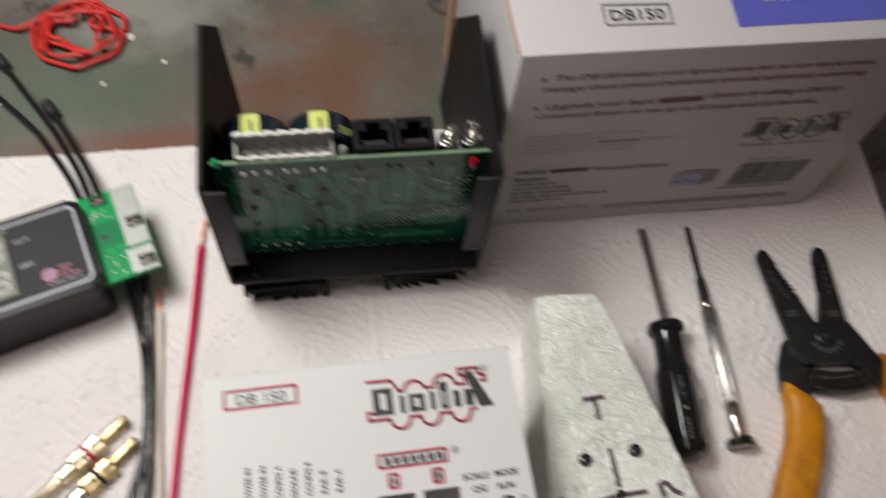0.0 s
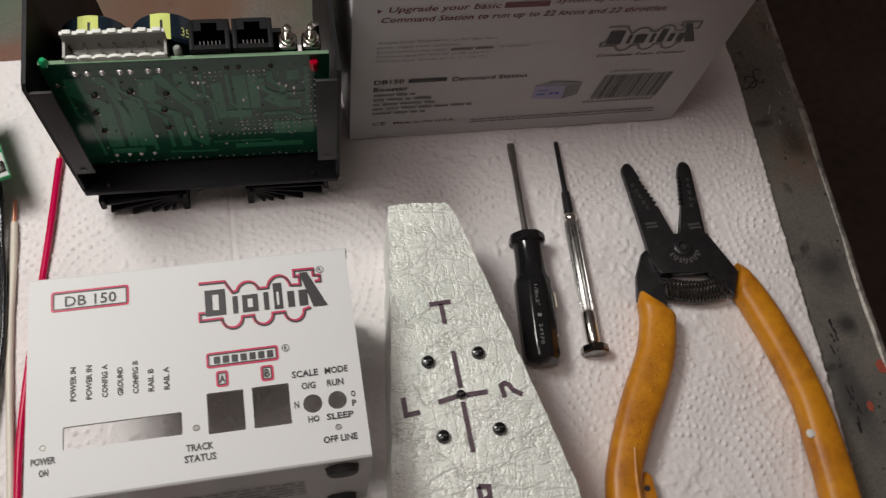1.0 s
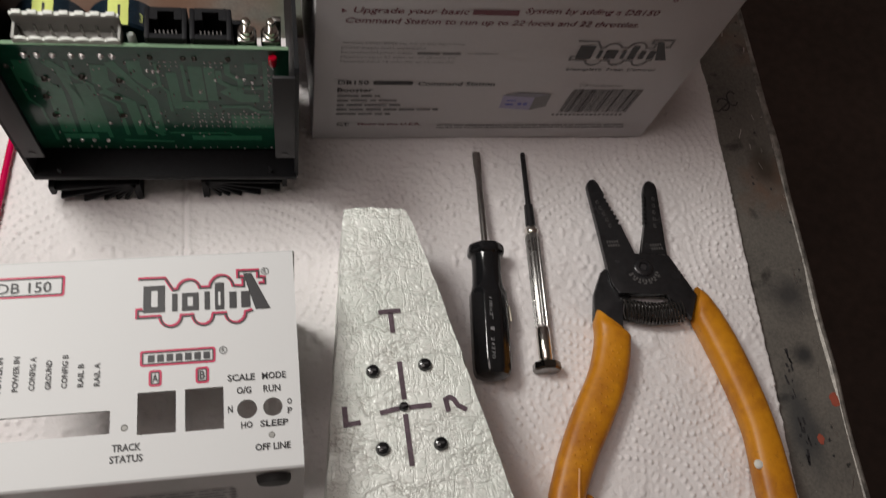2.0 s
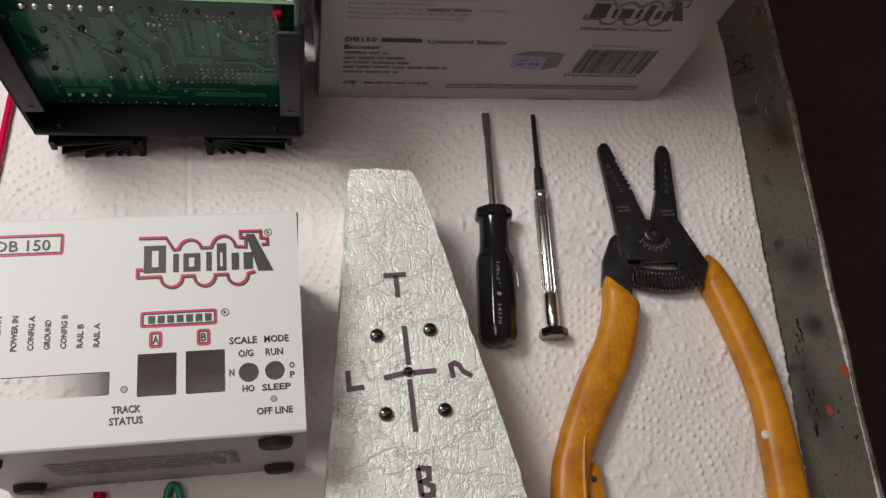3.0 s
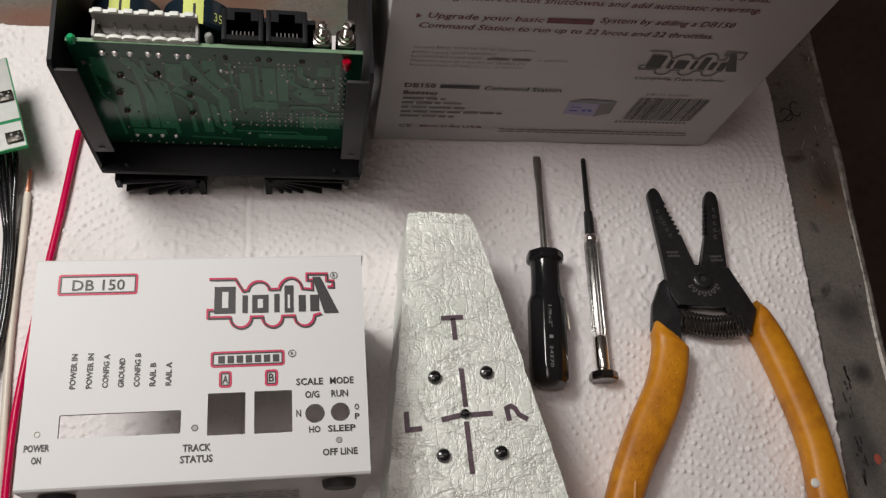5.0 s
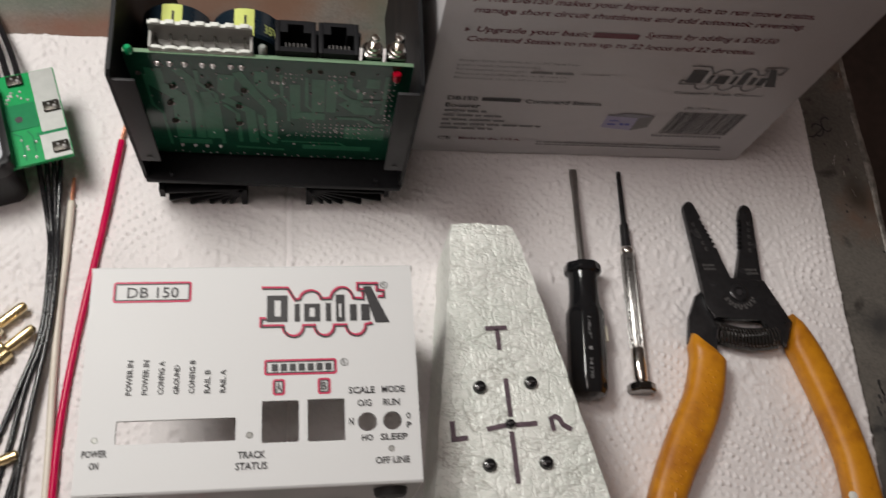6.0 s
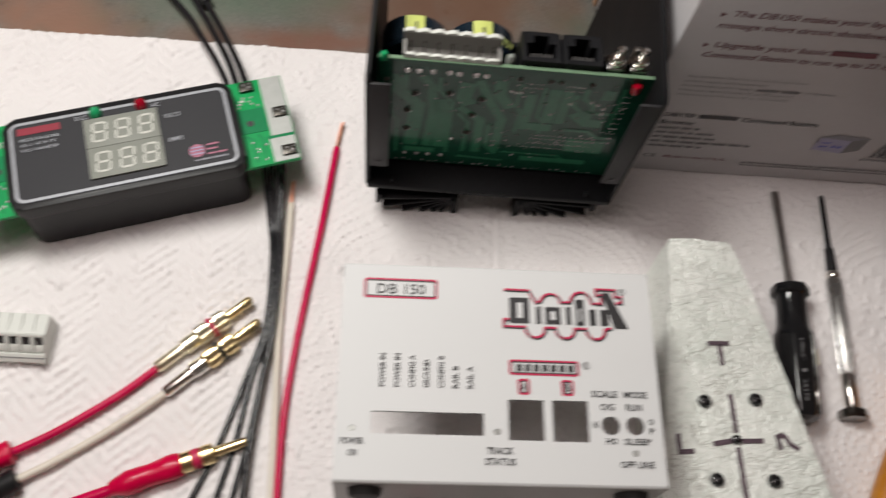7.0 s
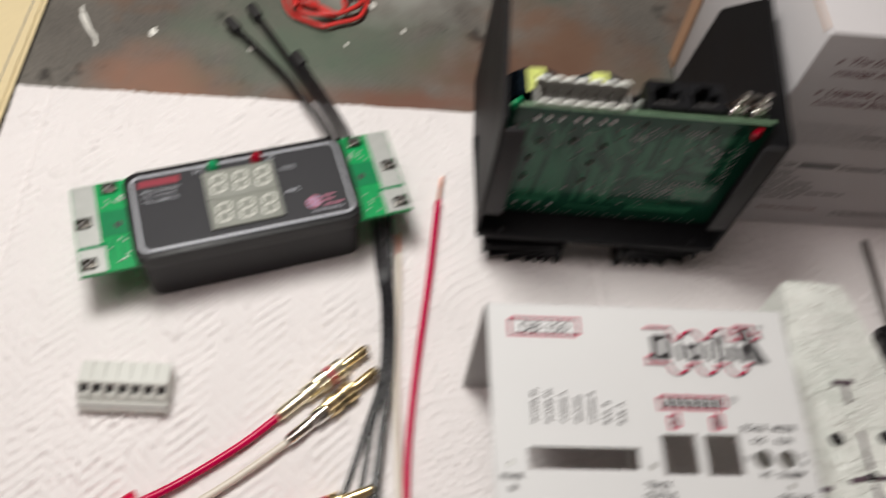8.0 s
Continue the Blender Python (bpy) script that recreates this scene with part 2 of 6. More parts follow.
def table_material():
    """Worn painted sheet steel: grey-green paint, rust-brown patches, scuffs and paint flecks."""
    mat = material("worn_table_paint", (0.138, 0.130, 0.118), 0.44, 0.2, 900, 0.25, 0.25, 700, 22, second=(0.225, 0.206, 0.180))
    t = mat.node_tree
    b = t.nodes["Principled BSDF"]
    base = b.inputs["Base Color"].links[0].from_socket
    co = t.nodes.new("ShaderNodeTexCoord")

    def layer(below, scale, lo, hi, color, detail=6, rough=0.6, seed=0.0):
        n = t.nodes.new("ShaderNodeTexNoise")
        n.noise_dimensions = "4D"
        n.inputs["W"].default_value = seed
        n.inputs["Scale"].default_value, n.inputs["Detail"].default_value, n.inputs["Roughness"].default_value = scale, detail, rough
        t.links.new(co.outputs["Object"], n.inputs["Vector"])
        r = t.nodes.new("ShaderNodeMapRange")
        r.inputs["From Min"].default_value, r.inputs["From Max"].default_value = lo, hi
        t.links.new(n.outputs[0], r.inputs["Value"])
        m = t.nodes.new("ShaderNodeMix")
        m.data_type = "RGBA"
        m.inputs["B"].default_value = (*color, 1)
        t.links.new(r.outputs[0], m.inputs["Factor"])
        t.links.new(below, m.inputs["A"])
        return m.outputs["Result"]

    s = layer(base, 13, 0.52, 0.66, (0.20, 0.11, 0.07), seed=2.3)
    s = layer(s, 9, 0.56, 0.68, (0.09, 0.125, 0.095), seed=7.1)
    s = layer(s, 40, 0.60, 0.66, (0.06, 0.055, 0.05), seed=4.0)
    s = layer(s, 120, 0.675, 0.71, (0.03, 0.028, 0.026), seed=5.0)
    s = layer(s, 75, 0.70, 0.725, (0.50, 0.55, 0.52), seed=9.4)
    edge = t.nodes.new("ShaderNodeTexNoise")
    edge.inputs["Scale"].default_value, edge.inputs["Detail"].default_value = 45, 5
    t.links.new(co.outputs["Object"], edge.inputs["Vector"])
    for cx, cy, sx, sy, color in ((0.030, 0.332, 20, 24, (0.185, 0.100, 0.062)), (-0.005, 0.318, 18, 40, (0.16, 0.085, 0.056)), (-0.045, 0.299, 9, 90, (0.20, 0.09, 0.06)), (-0.165, 0.308, 26, 40, (0.30, 0.16, 0.11)),
                                  (-0.095, 0.335, 13, 26, (0.12, 0.165, 0.12)), (-0.055, 0.385, 18, 26, (0.34, 0.34, 0.31)), (0.295, 0.216, 110, 75, (0.05, 0.04, 0.03)), (0.287, 0.153, 85, 80, (0.04, 0.04, 0.042)), (0.2875, 0.126, 190, 170, (0.022, 0.024, 0.028)), (0.278, 0.095, 120, 45, (0.055, 0.058, 0.060))):
        mp = t.nodes.new("ShaderNodeMapping")
        mp.inputs["Scale"].default_value, mp.inputs["Location"].default_value = (sx, sy, 0), (-cx * sx, -cy * sy, 0)
        t.links.new(co.outputs["Object"], mp.inputs["Vector"])
        ln = t.nodes.new("ShaderNodeVectorMath")
        ln.operation = "LENGTH"
        t.links.new(mp.outputs[0], ln.inputs[0])
        ad = t.nodes.new("ShaderNodeMath")
        ad.operation = "MULTIPLY_ADD"
        ad.inputs[1].default_value = 1.6
        t.links.new(edge.outputs[0], ad.inputs[0])
        t.links.new(ln.outputs["Value"], ad.inputs[2])
        r = t.nodes.new("ShaderNodeMapRange")
        r.inputs["From Min"].default_value, r.inputs["From Max"].default_value = 1.85, 1.05
        r.inputs["To Max"].default_value = 0.8
        t.links.new(ad.outputs[0], r.inputs["Value"])
        m = t.nodes.new("ShaderNodeMix")
        m.data_type = "RGBA"
        m.inputs["B"].default_value = (*color, 1)
        t.links.new(r.outputs[0], m.inputs["Factor"])
        t.links.new(s, m.inputs["A"])
        s = m.outputs["Result"]
    t.links.new(s, b.inputs["Base Color"])
    return mat


def noise_node(t, vec, scale, detail=4, rough=0.6, seed=0.0):
    n = t.nodes.new("ShaderNodeTexNoise")
    n.noise_dimensions = "4D"
    n.inputs["W"].default_value = seed
    n.inputs["Scale"].default_value, n.inputs["Detail"].default_value, n.inputs["Roughness"].default_value = scale, detail, rough
    t.links.new(vec, n.inputs["Vector"])
    return n


def span(t, value, lo, hi, out=1.0):
    r = t.nodes.new("ShaderNodeMapRange")
    r.inputs["From Min"].default_value, r.inputs["From Max"].default_value, r.inputs["To Max"].default_value = lo, hi, out
    t.links.new(value, r.inputs["Value"])
    return r.outputs[0]


def maths(t, op, a, b):
    n = t.nodes.new("ShaderNodeMath")
    n.operation = op
    for k, v in enumerate((a, b)):
        if isinstance(v, (int, float)):
            n.inputs[k].default_value = v
        else:
            t.links.new(v, n.inputs[k])
    return n.outputs[0]


def blend(t, fac, below, color):
    m = t.nodes.new("ShaderNodeMix")
    m.data_type = "RGBA"
    m.inputs["B"].default_value = (*color, 1)
    t.links.new(fac, m.inputs["Factor"])
    t.links.new(below, m.inputs["A"])
    return m.outputs["Result"]


def grip_material():
    """Yellow-orange vinyl with rubbed-in brown dirt."""
    mat = material("yellow_vinyl_grip", (0.58, 0.215, 0.007), 0.42, 0, 300, 0.08, 0.12, 420, 70, second=(0.68, 0.285, 0.010))
    t = mat.node_tree
    b = t.nodes["Principled BSDF"]
    co = t.nodes.new("ShaderNodeTexCoord").outputs["Object"]
    s = b.inputs["Base Color"].links[0].from_socket
    s = blend(t, span(t, noise_node(t, co, 55, 5, 0.65, 1.5).outputs[0], 0.44, 0.66, 0.85), s, (0.34, 0.105, 0.010))
    s = blend(t, span(t, noise_node(t, co, 260, 4, 0.7, 3.0).outputs[0], 0.60, 0.72, 0.5), s, (0.20, 0.07, 0.015))
    t.links.new(s, b.inputs["Base Color"])
    return mat


def galvanised_material():
    """Crinkled zinc-coated foil: pale greenish flakes with thin brownish cracks between them."""
    mat = material("galvanised_zinc", (0.79, 0.842, 0.775), 0.43, 0.10, 600, 0.05, 0.0, None, 60, second=(0.94, 0.945, 0.90), spec=0.75)
    t = mat.node_tree
    b = t.nodes["Principled BSDF"]
    co = t.nodes.new("ShaderNodeTexCoord").outputs["Object"]
    base = b.inputs["Base Color"].links[0].from_socket
    height = maths(t, "MULTIPLY", noise_node(t, co, 900, 3, 0.6, 5.0).outputs[0], 0.12)
    for scale, stretch, wide, share, seed in ((62, (0.75, 1.5, 1.0), 0.009, 0.60, 2.0), (120, (1.5, 0.6, 1.0), 0.010, 0.38, 6.0), (190, (0.8, 1.6, 1.0), 0.012, 0.42, 9.0)):
        mp = t.nodes.new("ShaderNodeMapping")
        mp.inputs["Scale"].default_value = stretch
        t.links.new(co, mp.inputs["Vector"])
        n = noise_node(t, mp.outputs[0], scale, 4, 0.62, seed)
        n.inputs["Distortion"].default_value = 0.25
        ridge = maths(t, "ABSOLUTE", maths(t, "SUBTRACT", n.outputs[0], 0.5), 0.0)
        here = span(t, noise_node(t, co, scale * 0.7, 2, 0.5, seed + 30).outputs[0], 0.44, 0.56, share)
        crack = maths(t, "MULTIPLY", span(t, ridge, wide, 0.0), here)
        base = blend(t, crack, base, (0.26, 0.235, 0.195))
        height = maths(t, "ADD", height, maths(t, "MULTIPLY", span(t, ridge, 0.0, 0.05), 55.0 / scale))
    t.links.new(base, b.inputs["Base Color"])
    bn = t.nodes.new("ShaderNodeBump")
    bn.inputs["Strength"].default_value, bn.inputs["Distance"].default_value = 0.55, 0.0009
    t.links.new(height, bn.inputs["Height"])
    t.links.new(bn.outputs[0], b.inputs["Normal"])
    return mat


def clear_material(name, color, rough=0.1):
    mat = material(name, color, rough, 0, 500, 0.05)
    b = mat.node_tree.nodes["Principled BSDF"]
    b.inputs["Transmission Weight"].default_value = 0.25
    b.inputs["IOR"].default_value = 1.5
    return mat


M_TOWEL = material("paper_towel", (0.820, 0.783, 0.778), 0.95, 0, 1800, 0.04, 0.7, 1900, 25)
M_TABLE = table_material()
M_EDGE = material("bare_worn_steel", (0.075, 0.068, 0.062), 0.48, 0.4, 330, 0.5, 0.5, 350, 60, second=(0.42, 0.39, 0.35))
M_FLOOR = material("dark_floor", (0.060, 0.042, 0.034), 0.6, 0, 60, 0.35, 0.2, 90, 6)
# Wall and ceiling tinted warm so their bounced light warms the shaded parts.
M_WALL = material("warm_bounce_wall", (0.58, 0.47, 0.435), 0.9, 0, 80, 0.04, 0, None, 3)
M_CEIL = material("warm_bounce_ceiling", (0.66, 0.59, 0.55), 0.95, 0, 80, 0.04, 0, None, 3)
M_PANEL = material("white_powder_coat", (0.665, 0.668, 0.668), 0.55, 0, 2500, 0.02, 0.05, 2500, 30, spec=0.3)
M_SHADED_SHEET = material("shade_darkened_steel", (0.36, 0.352, 0.345), 0.45, 0.1, 900, 0.08, 0.05, 1500, 40)
M_INK = material("black_ink", (0.028, 0.026, 0.028), 0.5, 0, 900, 0.15)
M_RED_INK = material("red_ink", (0.52, 0.012, 0.075), 0.5, 0, 900, 0.1)
M_WORN = material("worn_stamping", (0.085, 0.080, 0.078), 0.6, 0, 900, 0.2)
M_DARK_RED = material("dark_red_print", (0.24, 0.012, 0.03), 0.5, 0, 900, 0.15)
M_GREY_INK = material("grey_ink", (0.20, 0.195, 0.20), 0.6, 0, 900, 0.15)
M_CHASSIS = material("black_anodised_sheet", (0.009, 0.009, 0.0105), 0.55, 0.0, 700, 0.3, 0.1, 1200, 40, spec=0.16)
M_FLANGE = material("dark_grey_anodised_sheet", (0.026, 0.025, 0.027), 0.55, 0.0, 900, 0.15, 0.08, 1500, 50, spec=0.25)
M_PCB = material("green_solder_mask", (0.011, 0.068, 0.040), 0.16, 0, 500, 0.2, 0.03, 300, 60, spec=0.22)
M_GLASS_EDGE = material("cut_glass_fibre_edge", (0.15, 0.25, 0.15), 0.6, 0, 900, 0.15)
M_TRACE = material("green_masked_copper", (0.034, 0.165, 0.090), 0.16, 0.0, 500, 0.15, 0.03, 300, 60, spec=0.22)
M_PCB_BRIGHT = material("bright_green_solder_mask", (0.004, 0.31, 0.085), 0.4, 0, 500, 0.12, 0.05, 500, 50, spec=0.25)
M_PCB_DEEP = material("deep_green_solder_mask", (0.004, 0.20, 0.07), 0.4, 0, 500, 0.1, 0.05, 500, 50, spec=0.25)
M_SOLDER = material("solder", (0.93, 0.92, 0.90), 0.26, 0.65, 600, 0.1, 0.2, 500)
M_TINNED = material("tinned_pad", (0.43, 0.44, 0.42), 0.5, 0.4, 300, 0.1, 0.1, 300, 60)
M_LUG = material("dark_tarnished_solder", (0.045, 0.040, 0.034), 0.32, 0.7, 600, 0.4, 0.4, 500)
M_DULL = material("dark_solder_flux", (0.05, 0.045, 0.035), 0.35, 0.4, 600, 0.3)
M_GREY_PLASTIC = material("light_grey_plastic", (0.34, 0.335, 0.315), 0.5, 0, 900, 0.06, 0.05, 1200)
M_PALE_PLASTIC = material("pale_grey_plastic", (0.66, 0.67, 0.63), 0.55, 0, 900, 0.05, 0.05, 1200)
M_MID_PLASTIC = material("shaded_pale_plastic", (0.48, 0.485, 0.455), 0.55, 0, 900, 0.05)
M_BLACK_PLASTIC = material("black_plastic", (0.011, 0.011, 0.012), 0.42, 0, 900, 0.2, 0.08, 1500, spec=0.3)
M_GLOSS_BLACK = material("glossy_black_plastic", (0.010, 0.010, 0.011), 0.13, 0, 900, 0.2, 0.0, None, 40)
M_RUBBER = material("black_rubber", (0.018, 0.017, 0.017), 0.7, 0, 700, 0.2, 0.1, 900)
M_CAP = material("dark_blue_sleeve", (0.009, 0.017, 0.026), 0.25, 0, 600, 0.15)
M_STRIPE = material("yellow_green_print", (0.60, 0.66, 0.19), 0.35, 0, 600, 0.06)
M_CHROME = material("nickel_plate", (0.72, 0.69, 0.65), 0.16, 1.0, 500, 0.08)
M_KNURLED = material("knurled_nickel", (0.46, 0.45, 0.44), 0.28, 1.0, 700, 0.18, 0.12, 1100, 120)
M_SPRING = material("oiled_spring_steel", (0.16, 0.155, 0.15), 0.20, 0.9, 700, 0.2)
M_DARK_CHROME = material("darkened_nickel", (0.20, 0.19, 0.18), 0.18, 1.0, 500, 0.2)
M_STEEL = material("dull_steel", (0.40, 0.38, 0.36), 0.3, 1.0, 500, 0.15, 0.1, 900, 80)
M_GUN = material("dark_oxide_steel", (0.030, 0.029, 0.031), 0.26, 0.45, 500, 0.3, 0.15, 600, 90)
M_GOLD = material("gold_plate", (0.84, 0.66, 0.36), 0.28, 1.0, 500, 0.08, 0.1, 600)
M_PALE_GOLD = material("pale_gold_plate", (0.92, 0.84, 0.62), 0.3, 1.0, 500, 0.06, 0.1, 600)
M_SATIN = material("satin_nickel", (0.80, 0.78, 0.75), 0.34, 1.0, 500, 0.08, 0.1, 700)
M_HIGHLIGHT = material("ivory_highlight", (0.80, 0.75, 0.60), 0.4, 0, 500, 0.04)
M_COPPER = material("bare_copper_strands", (0.62, 0.28, 0.18), 0.3, 1.0, 900, 0.2, 0.5, 1500)
M_RED_WIRE = material("red_insulation", (0.54, 0.0, 0.062), 0.26, 0, 600, 0.12, 0.05, 600, 50, spec=0.28)
M_RED_SLEEVE = material("red_plastic_sleeve", (0.56, 0.0, 0.046), 0.28, 0, 600, 0.12, 0.25, 300, 50, spec=0.30)
M_CORAL = material("coral_red_insulation", (0.62, 0.035, 0.03), 0.4, 0, 600, 0.12, 0.05, 600, 50)
M_WHITE_WIRE = material("white_insulation", (0.70, 0.64, 0.55), 0.4, 0, 600, 0.08, 0.05, 600, 70)
M_GREEN_WIRE = material("green_insulation", (0.01, 0.22, 0.10), 0.35, 0, 600, 0.12, 0.05, 600, 50)
M_BLACK_WIRE = material("black_insulation", (0.014, 0.014, 0.016), 0.2, 0, 600, 0.2, 0.05, 600, 50)
M_YELLOW = grip_material()
M_GALV = galvanised_material()
M_MARKER = material("purple_black_marker", (0.105, 0.070, 0.088), 0.5, 0.1, 900, 0.45, 0, None, 350)
M_CARTON = material("white_carton", (0.52, 0.503, 0.512), 0.42, 0, 500, 0.03, 0.06, 350, 18)
M_KRAFT = material("brown_cut_board", (0.42, 0.25, 0.15), 0.85, 0, 700, 0.15)
M_BLUE = material("blue_violet_print", (0.10, 0.11, 0.46), 0.4, 0, 300, 0.05)
M_LILAC = material("lilac_print", (0.36, 0.34, 0.50), 0.45, 0, 600, 0.1)
M_MAROON = material("maroon_print", (0.15, 0.022, 0.040), 0.5, 0, 900, 0.1)
M_FACE = material("charcoal_overlay", (0.030, 0.030, 0.034), 0.6, 0, 1500, 0.1, 0.05, 2000, spec=0.3)
M_SILVER_LINE = material("silver_grey_print", (0.37, 0.38, 0.41), 0.4, 0.2, 900, 0.06)
M_SILVER_DARK = material("mid_grey_print", (0.24, 0.235, 0.27), 0.45, 0, 600, 0.1)
M_DIGIT_BODY = material("grey_display_face", (0.25, 0.26, 0.23), 0.5, 0, 800, 0.05, spec=0.2)
M_DIGIT = material("pale_display_segments", (0.60, 0.60, 0.55), 0.5, 0, 800, 0.04, spec=0.2)
M_PINK = material("pink_print", (0.40, 0.13, 0.20), 0.45, 0, 900, 0.1)
M_MANILA = material("manila_paper", (0.72, 0.60, 0.36), 0.8, 0, 400, 0.05, 0.1, 600, 20)
M_RED_LENS = clear_material("red_lens", (0.42, 0.003, 0.02))
M_GREEN_LENS = clear_material("green_lens", (0.02, 0.42, 0.16))
M_CLEAR_LENS = clear_material("clear_lens", (0.38, 0.41, 0.38))
M_FLECK_RED = material("red_paint_fleck", (0.34, 0.075, 0.045), 0.6)
M_FLECK_WHITE = material("white_paint_fleck", (0.72, 0.71, 0.66), 0.6)


# ---- the room round the table: walls and ceiling unseen, added to bounce warm light ----
def room():
    single("floor", a_box(-1.9, 1.9, -1.6, 2.2, -0.83, -0.75), M_FLOOR, "dark brown floor below the workbench", "floor", "structure")
    walls = (("wall_north", (-1.9, 1.9, 2.2, 2.3)), ("wall_south", (-1.9, 1.9, -1.7, -1.6)), ("wall_west", (-2.0, -1.9, -1.7, 2.3)), ("wall_east", (1.9, 2.0, -1.7, 2.3)))
    for name, (x0, x1, y0, y1) in walls:
        single(name, a_box(x0, x1, y0, y1, -0.83, 1.7), M_WALL, "plain beige-pink wall added unseen to bounce warm light", "wall", "structure")
    single("ceiling", a_box(-2.0, 2.0, -1.7, 2.3, 1.7, 1.78), M_CEIL, "plain off-white ceiling added unseen to bounce light", "ceiling", "structure")


room()


def workbench():
    bench = thing("workbench", (-0.4, 0.2, -0.75), "paint-stained worn metal-topped workbench with bare steel edge", "workbench")
    z = -0.0016

    def edge_x(y):
        return 0.3020 + 0.050 * (y - 0.19)

    part("benchtop", prism([(-1.15, -0.5), (edge_x(-0.5) - 0.0012, -0.5), (edge_x(0.72) - 0.0012, 0.72), (-1.15, 0.72)], -0.032, z), M_TABLE, bench, "grey-green and rust-brown stained top")
    rim = tube([(edge_x(y) + 0.0004 * math.sin(37 * y) + 0.0003 * math.sin(113 * y + 1), y, -0.0032 + 0.0004 * math.sin(60 * y) + 0.0002 * math.sin(171 * y)) for y in np.linspace(-0.5, 0.72, 160)], 0.0022, 10)
    skirt = prism([(edge_x(-0.5) - 0.0010, -0.5), (edge_x(-0.5) + 0.0021, -0.5), (edge_x(0.72) + 0.0021, 0.72), (edge_x(0.72) - 0.0010, 0.72)], -0.034, -0.0034)
    part("edge_strip", joined(rim, skirt), M_EDGE, bench, "bare worn scratched steel edge")
    for x in (-1.08, 0.24):
        for y in (-0.43, 0.65):
            part("leg", a_box(x - 0.03, x + 0.03, y - 0.03, y + 0.03, -0.75, -0.032, bevel=0.004), M_GUN, bench)
    rnd = random.Random(4)
    for mat, lab, spots in ((M_FLECK_RED, "red paint fleck", ((0.2950, 0.1055, 0.0036), (0.2836, 0.0898, 0.0025))),
                            (M_FLECK_WHITE, "white paint fleck", ((-0.1718, 0.3352, 0.0032), (-0.1239, 0.3282, 0.0026), (-0.0661, 0.3620, 0.0024), (-0.050, 0.345, 0.0016), (-0.078, 0.334, 0.0014)))):
        for x, y, r in spots:
            pts = [(x + r * rnd.uniform(0.6, 1.0) * math.cos(a) * 0.7, y + r * rnd.uniform(0.8, 1.0) * math.sin(a)) for a in np.linspace(0, 6.28, 20)[:-1]]
            part("paint_fleck", prism(pts, z, z + 0.0002), mat, bench, lab)
    line = [(-0.2086 + 0.0225 * k / 9 + rnd.uniform(-0.001, 0.001), 0.350 - 0.046 * k / 9) for k in range(10)]
    for a, b in zip(line, line[1:]):
        if rnd.random() < 0.75:
            part("paint_dribble", stroke([a, b], rnd.uniform(0.0012, 0.003), pose(0, 0, z + 0.0002)), M_FLECK_WHITE, bench, "white paint dribble")
    # broken ink streaks, short and long, along the bare strip
    for cx, cy, n, reach in ((0.2784, 0.1258, 7, 0.006), (0.2772, 0.1128, 4, 0.005), (0.2768, 0.0948, 8, 0.006), (0.2762, 0.0865, 3, 0.003), (0.2860, 0.0400, 5, 0.010)):
        for k in range(n):
            x, y = cx + rnd.uniform(-0.0016, 0.0016), cy + rnd.uniform(-reach, reach)
            ln, lean_x = rnd.uniform(0.0008, 0.0042), rnd.uniform(-0.0006, 0.0008)
            part("ink_streak", stroke([(x, y), (x + lean_x * 0.4, y - ln * 0.5), (x + lean_x, y - ln)], rnd.uniform(0.0004, 0.0011), pose(0, 0, z + 0.0002)), M_INK, bench)
    for k in range(26):
        y = rnd.uniform(0.03, 0.34)
        x = edge_x(y) - rnd.uniform(0.002, 0.024)
        r = rnd.uniform(0.0002, 0.0008)
        pts = [(x + r * rnd.uniform(0.3, 1.2) * math.cos(a), y + r * rnd.uniform(0.5, 1.5) * math.sin(a)) for a in np.linspace(0, 6.28, 11)[:-1]]
        part("ink_scuff", prism(pts, z, z + 0.00015), M_INK, bench)
    scrawl = [arc(0.2892, 0.2552, 0.0026, 0.0040, 40, 330, 12), arc(0.2838, 0.2520, 0.0030, 0.0034, -120, 160, 12), [(0.2868, 0.2530), (0.2805, 0.2480), (0.2772, 0.2488)]]
    for pts in scrawl:
        part("ink_scrawl", stroke(pts, 0.0007, pose(0, 0, z + 0.0002)), M_INK, bench, "looping dark ink scrawl")
    for k in range(34):
        y = rnd.uniform(0.03, 0.33)
        x = edge_x(y) - rnd.uniform(0.0008, 0.020) * rnd.random()
        ln, a = rnd.uniform(0.001, 0.006), rnd.uniform(-0.5, 0.3)
        part("scratch", stroke([(x, y), (x + a * ln, y - ln)], rnd.uniform(0.00012, 0.0003), pose(0, 0, z + 0.0003)), M_SATIN, bench, "bright fine scratch")


workbench()


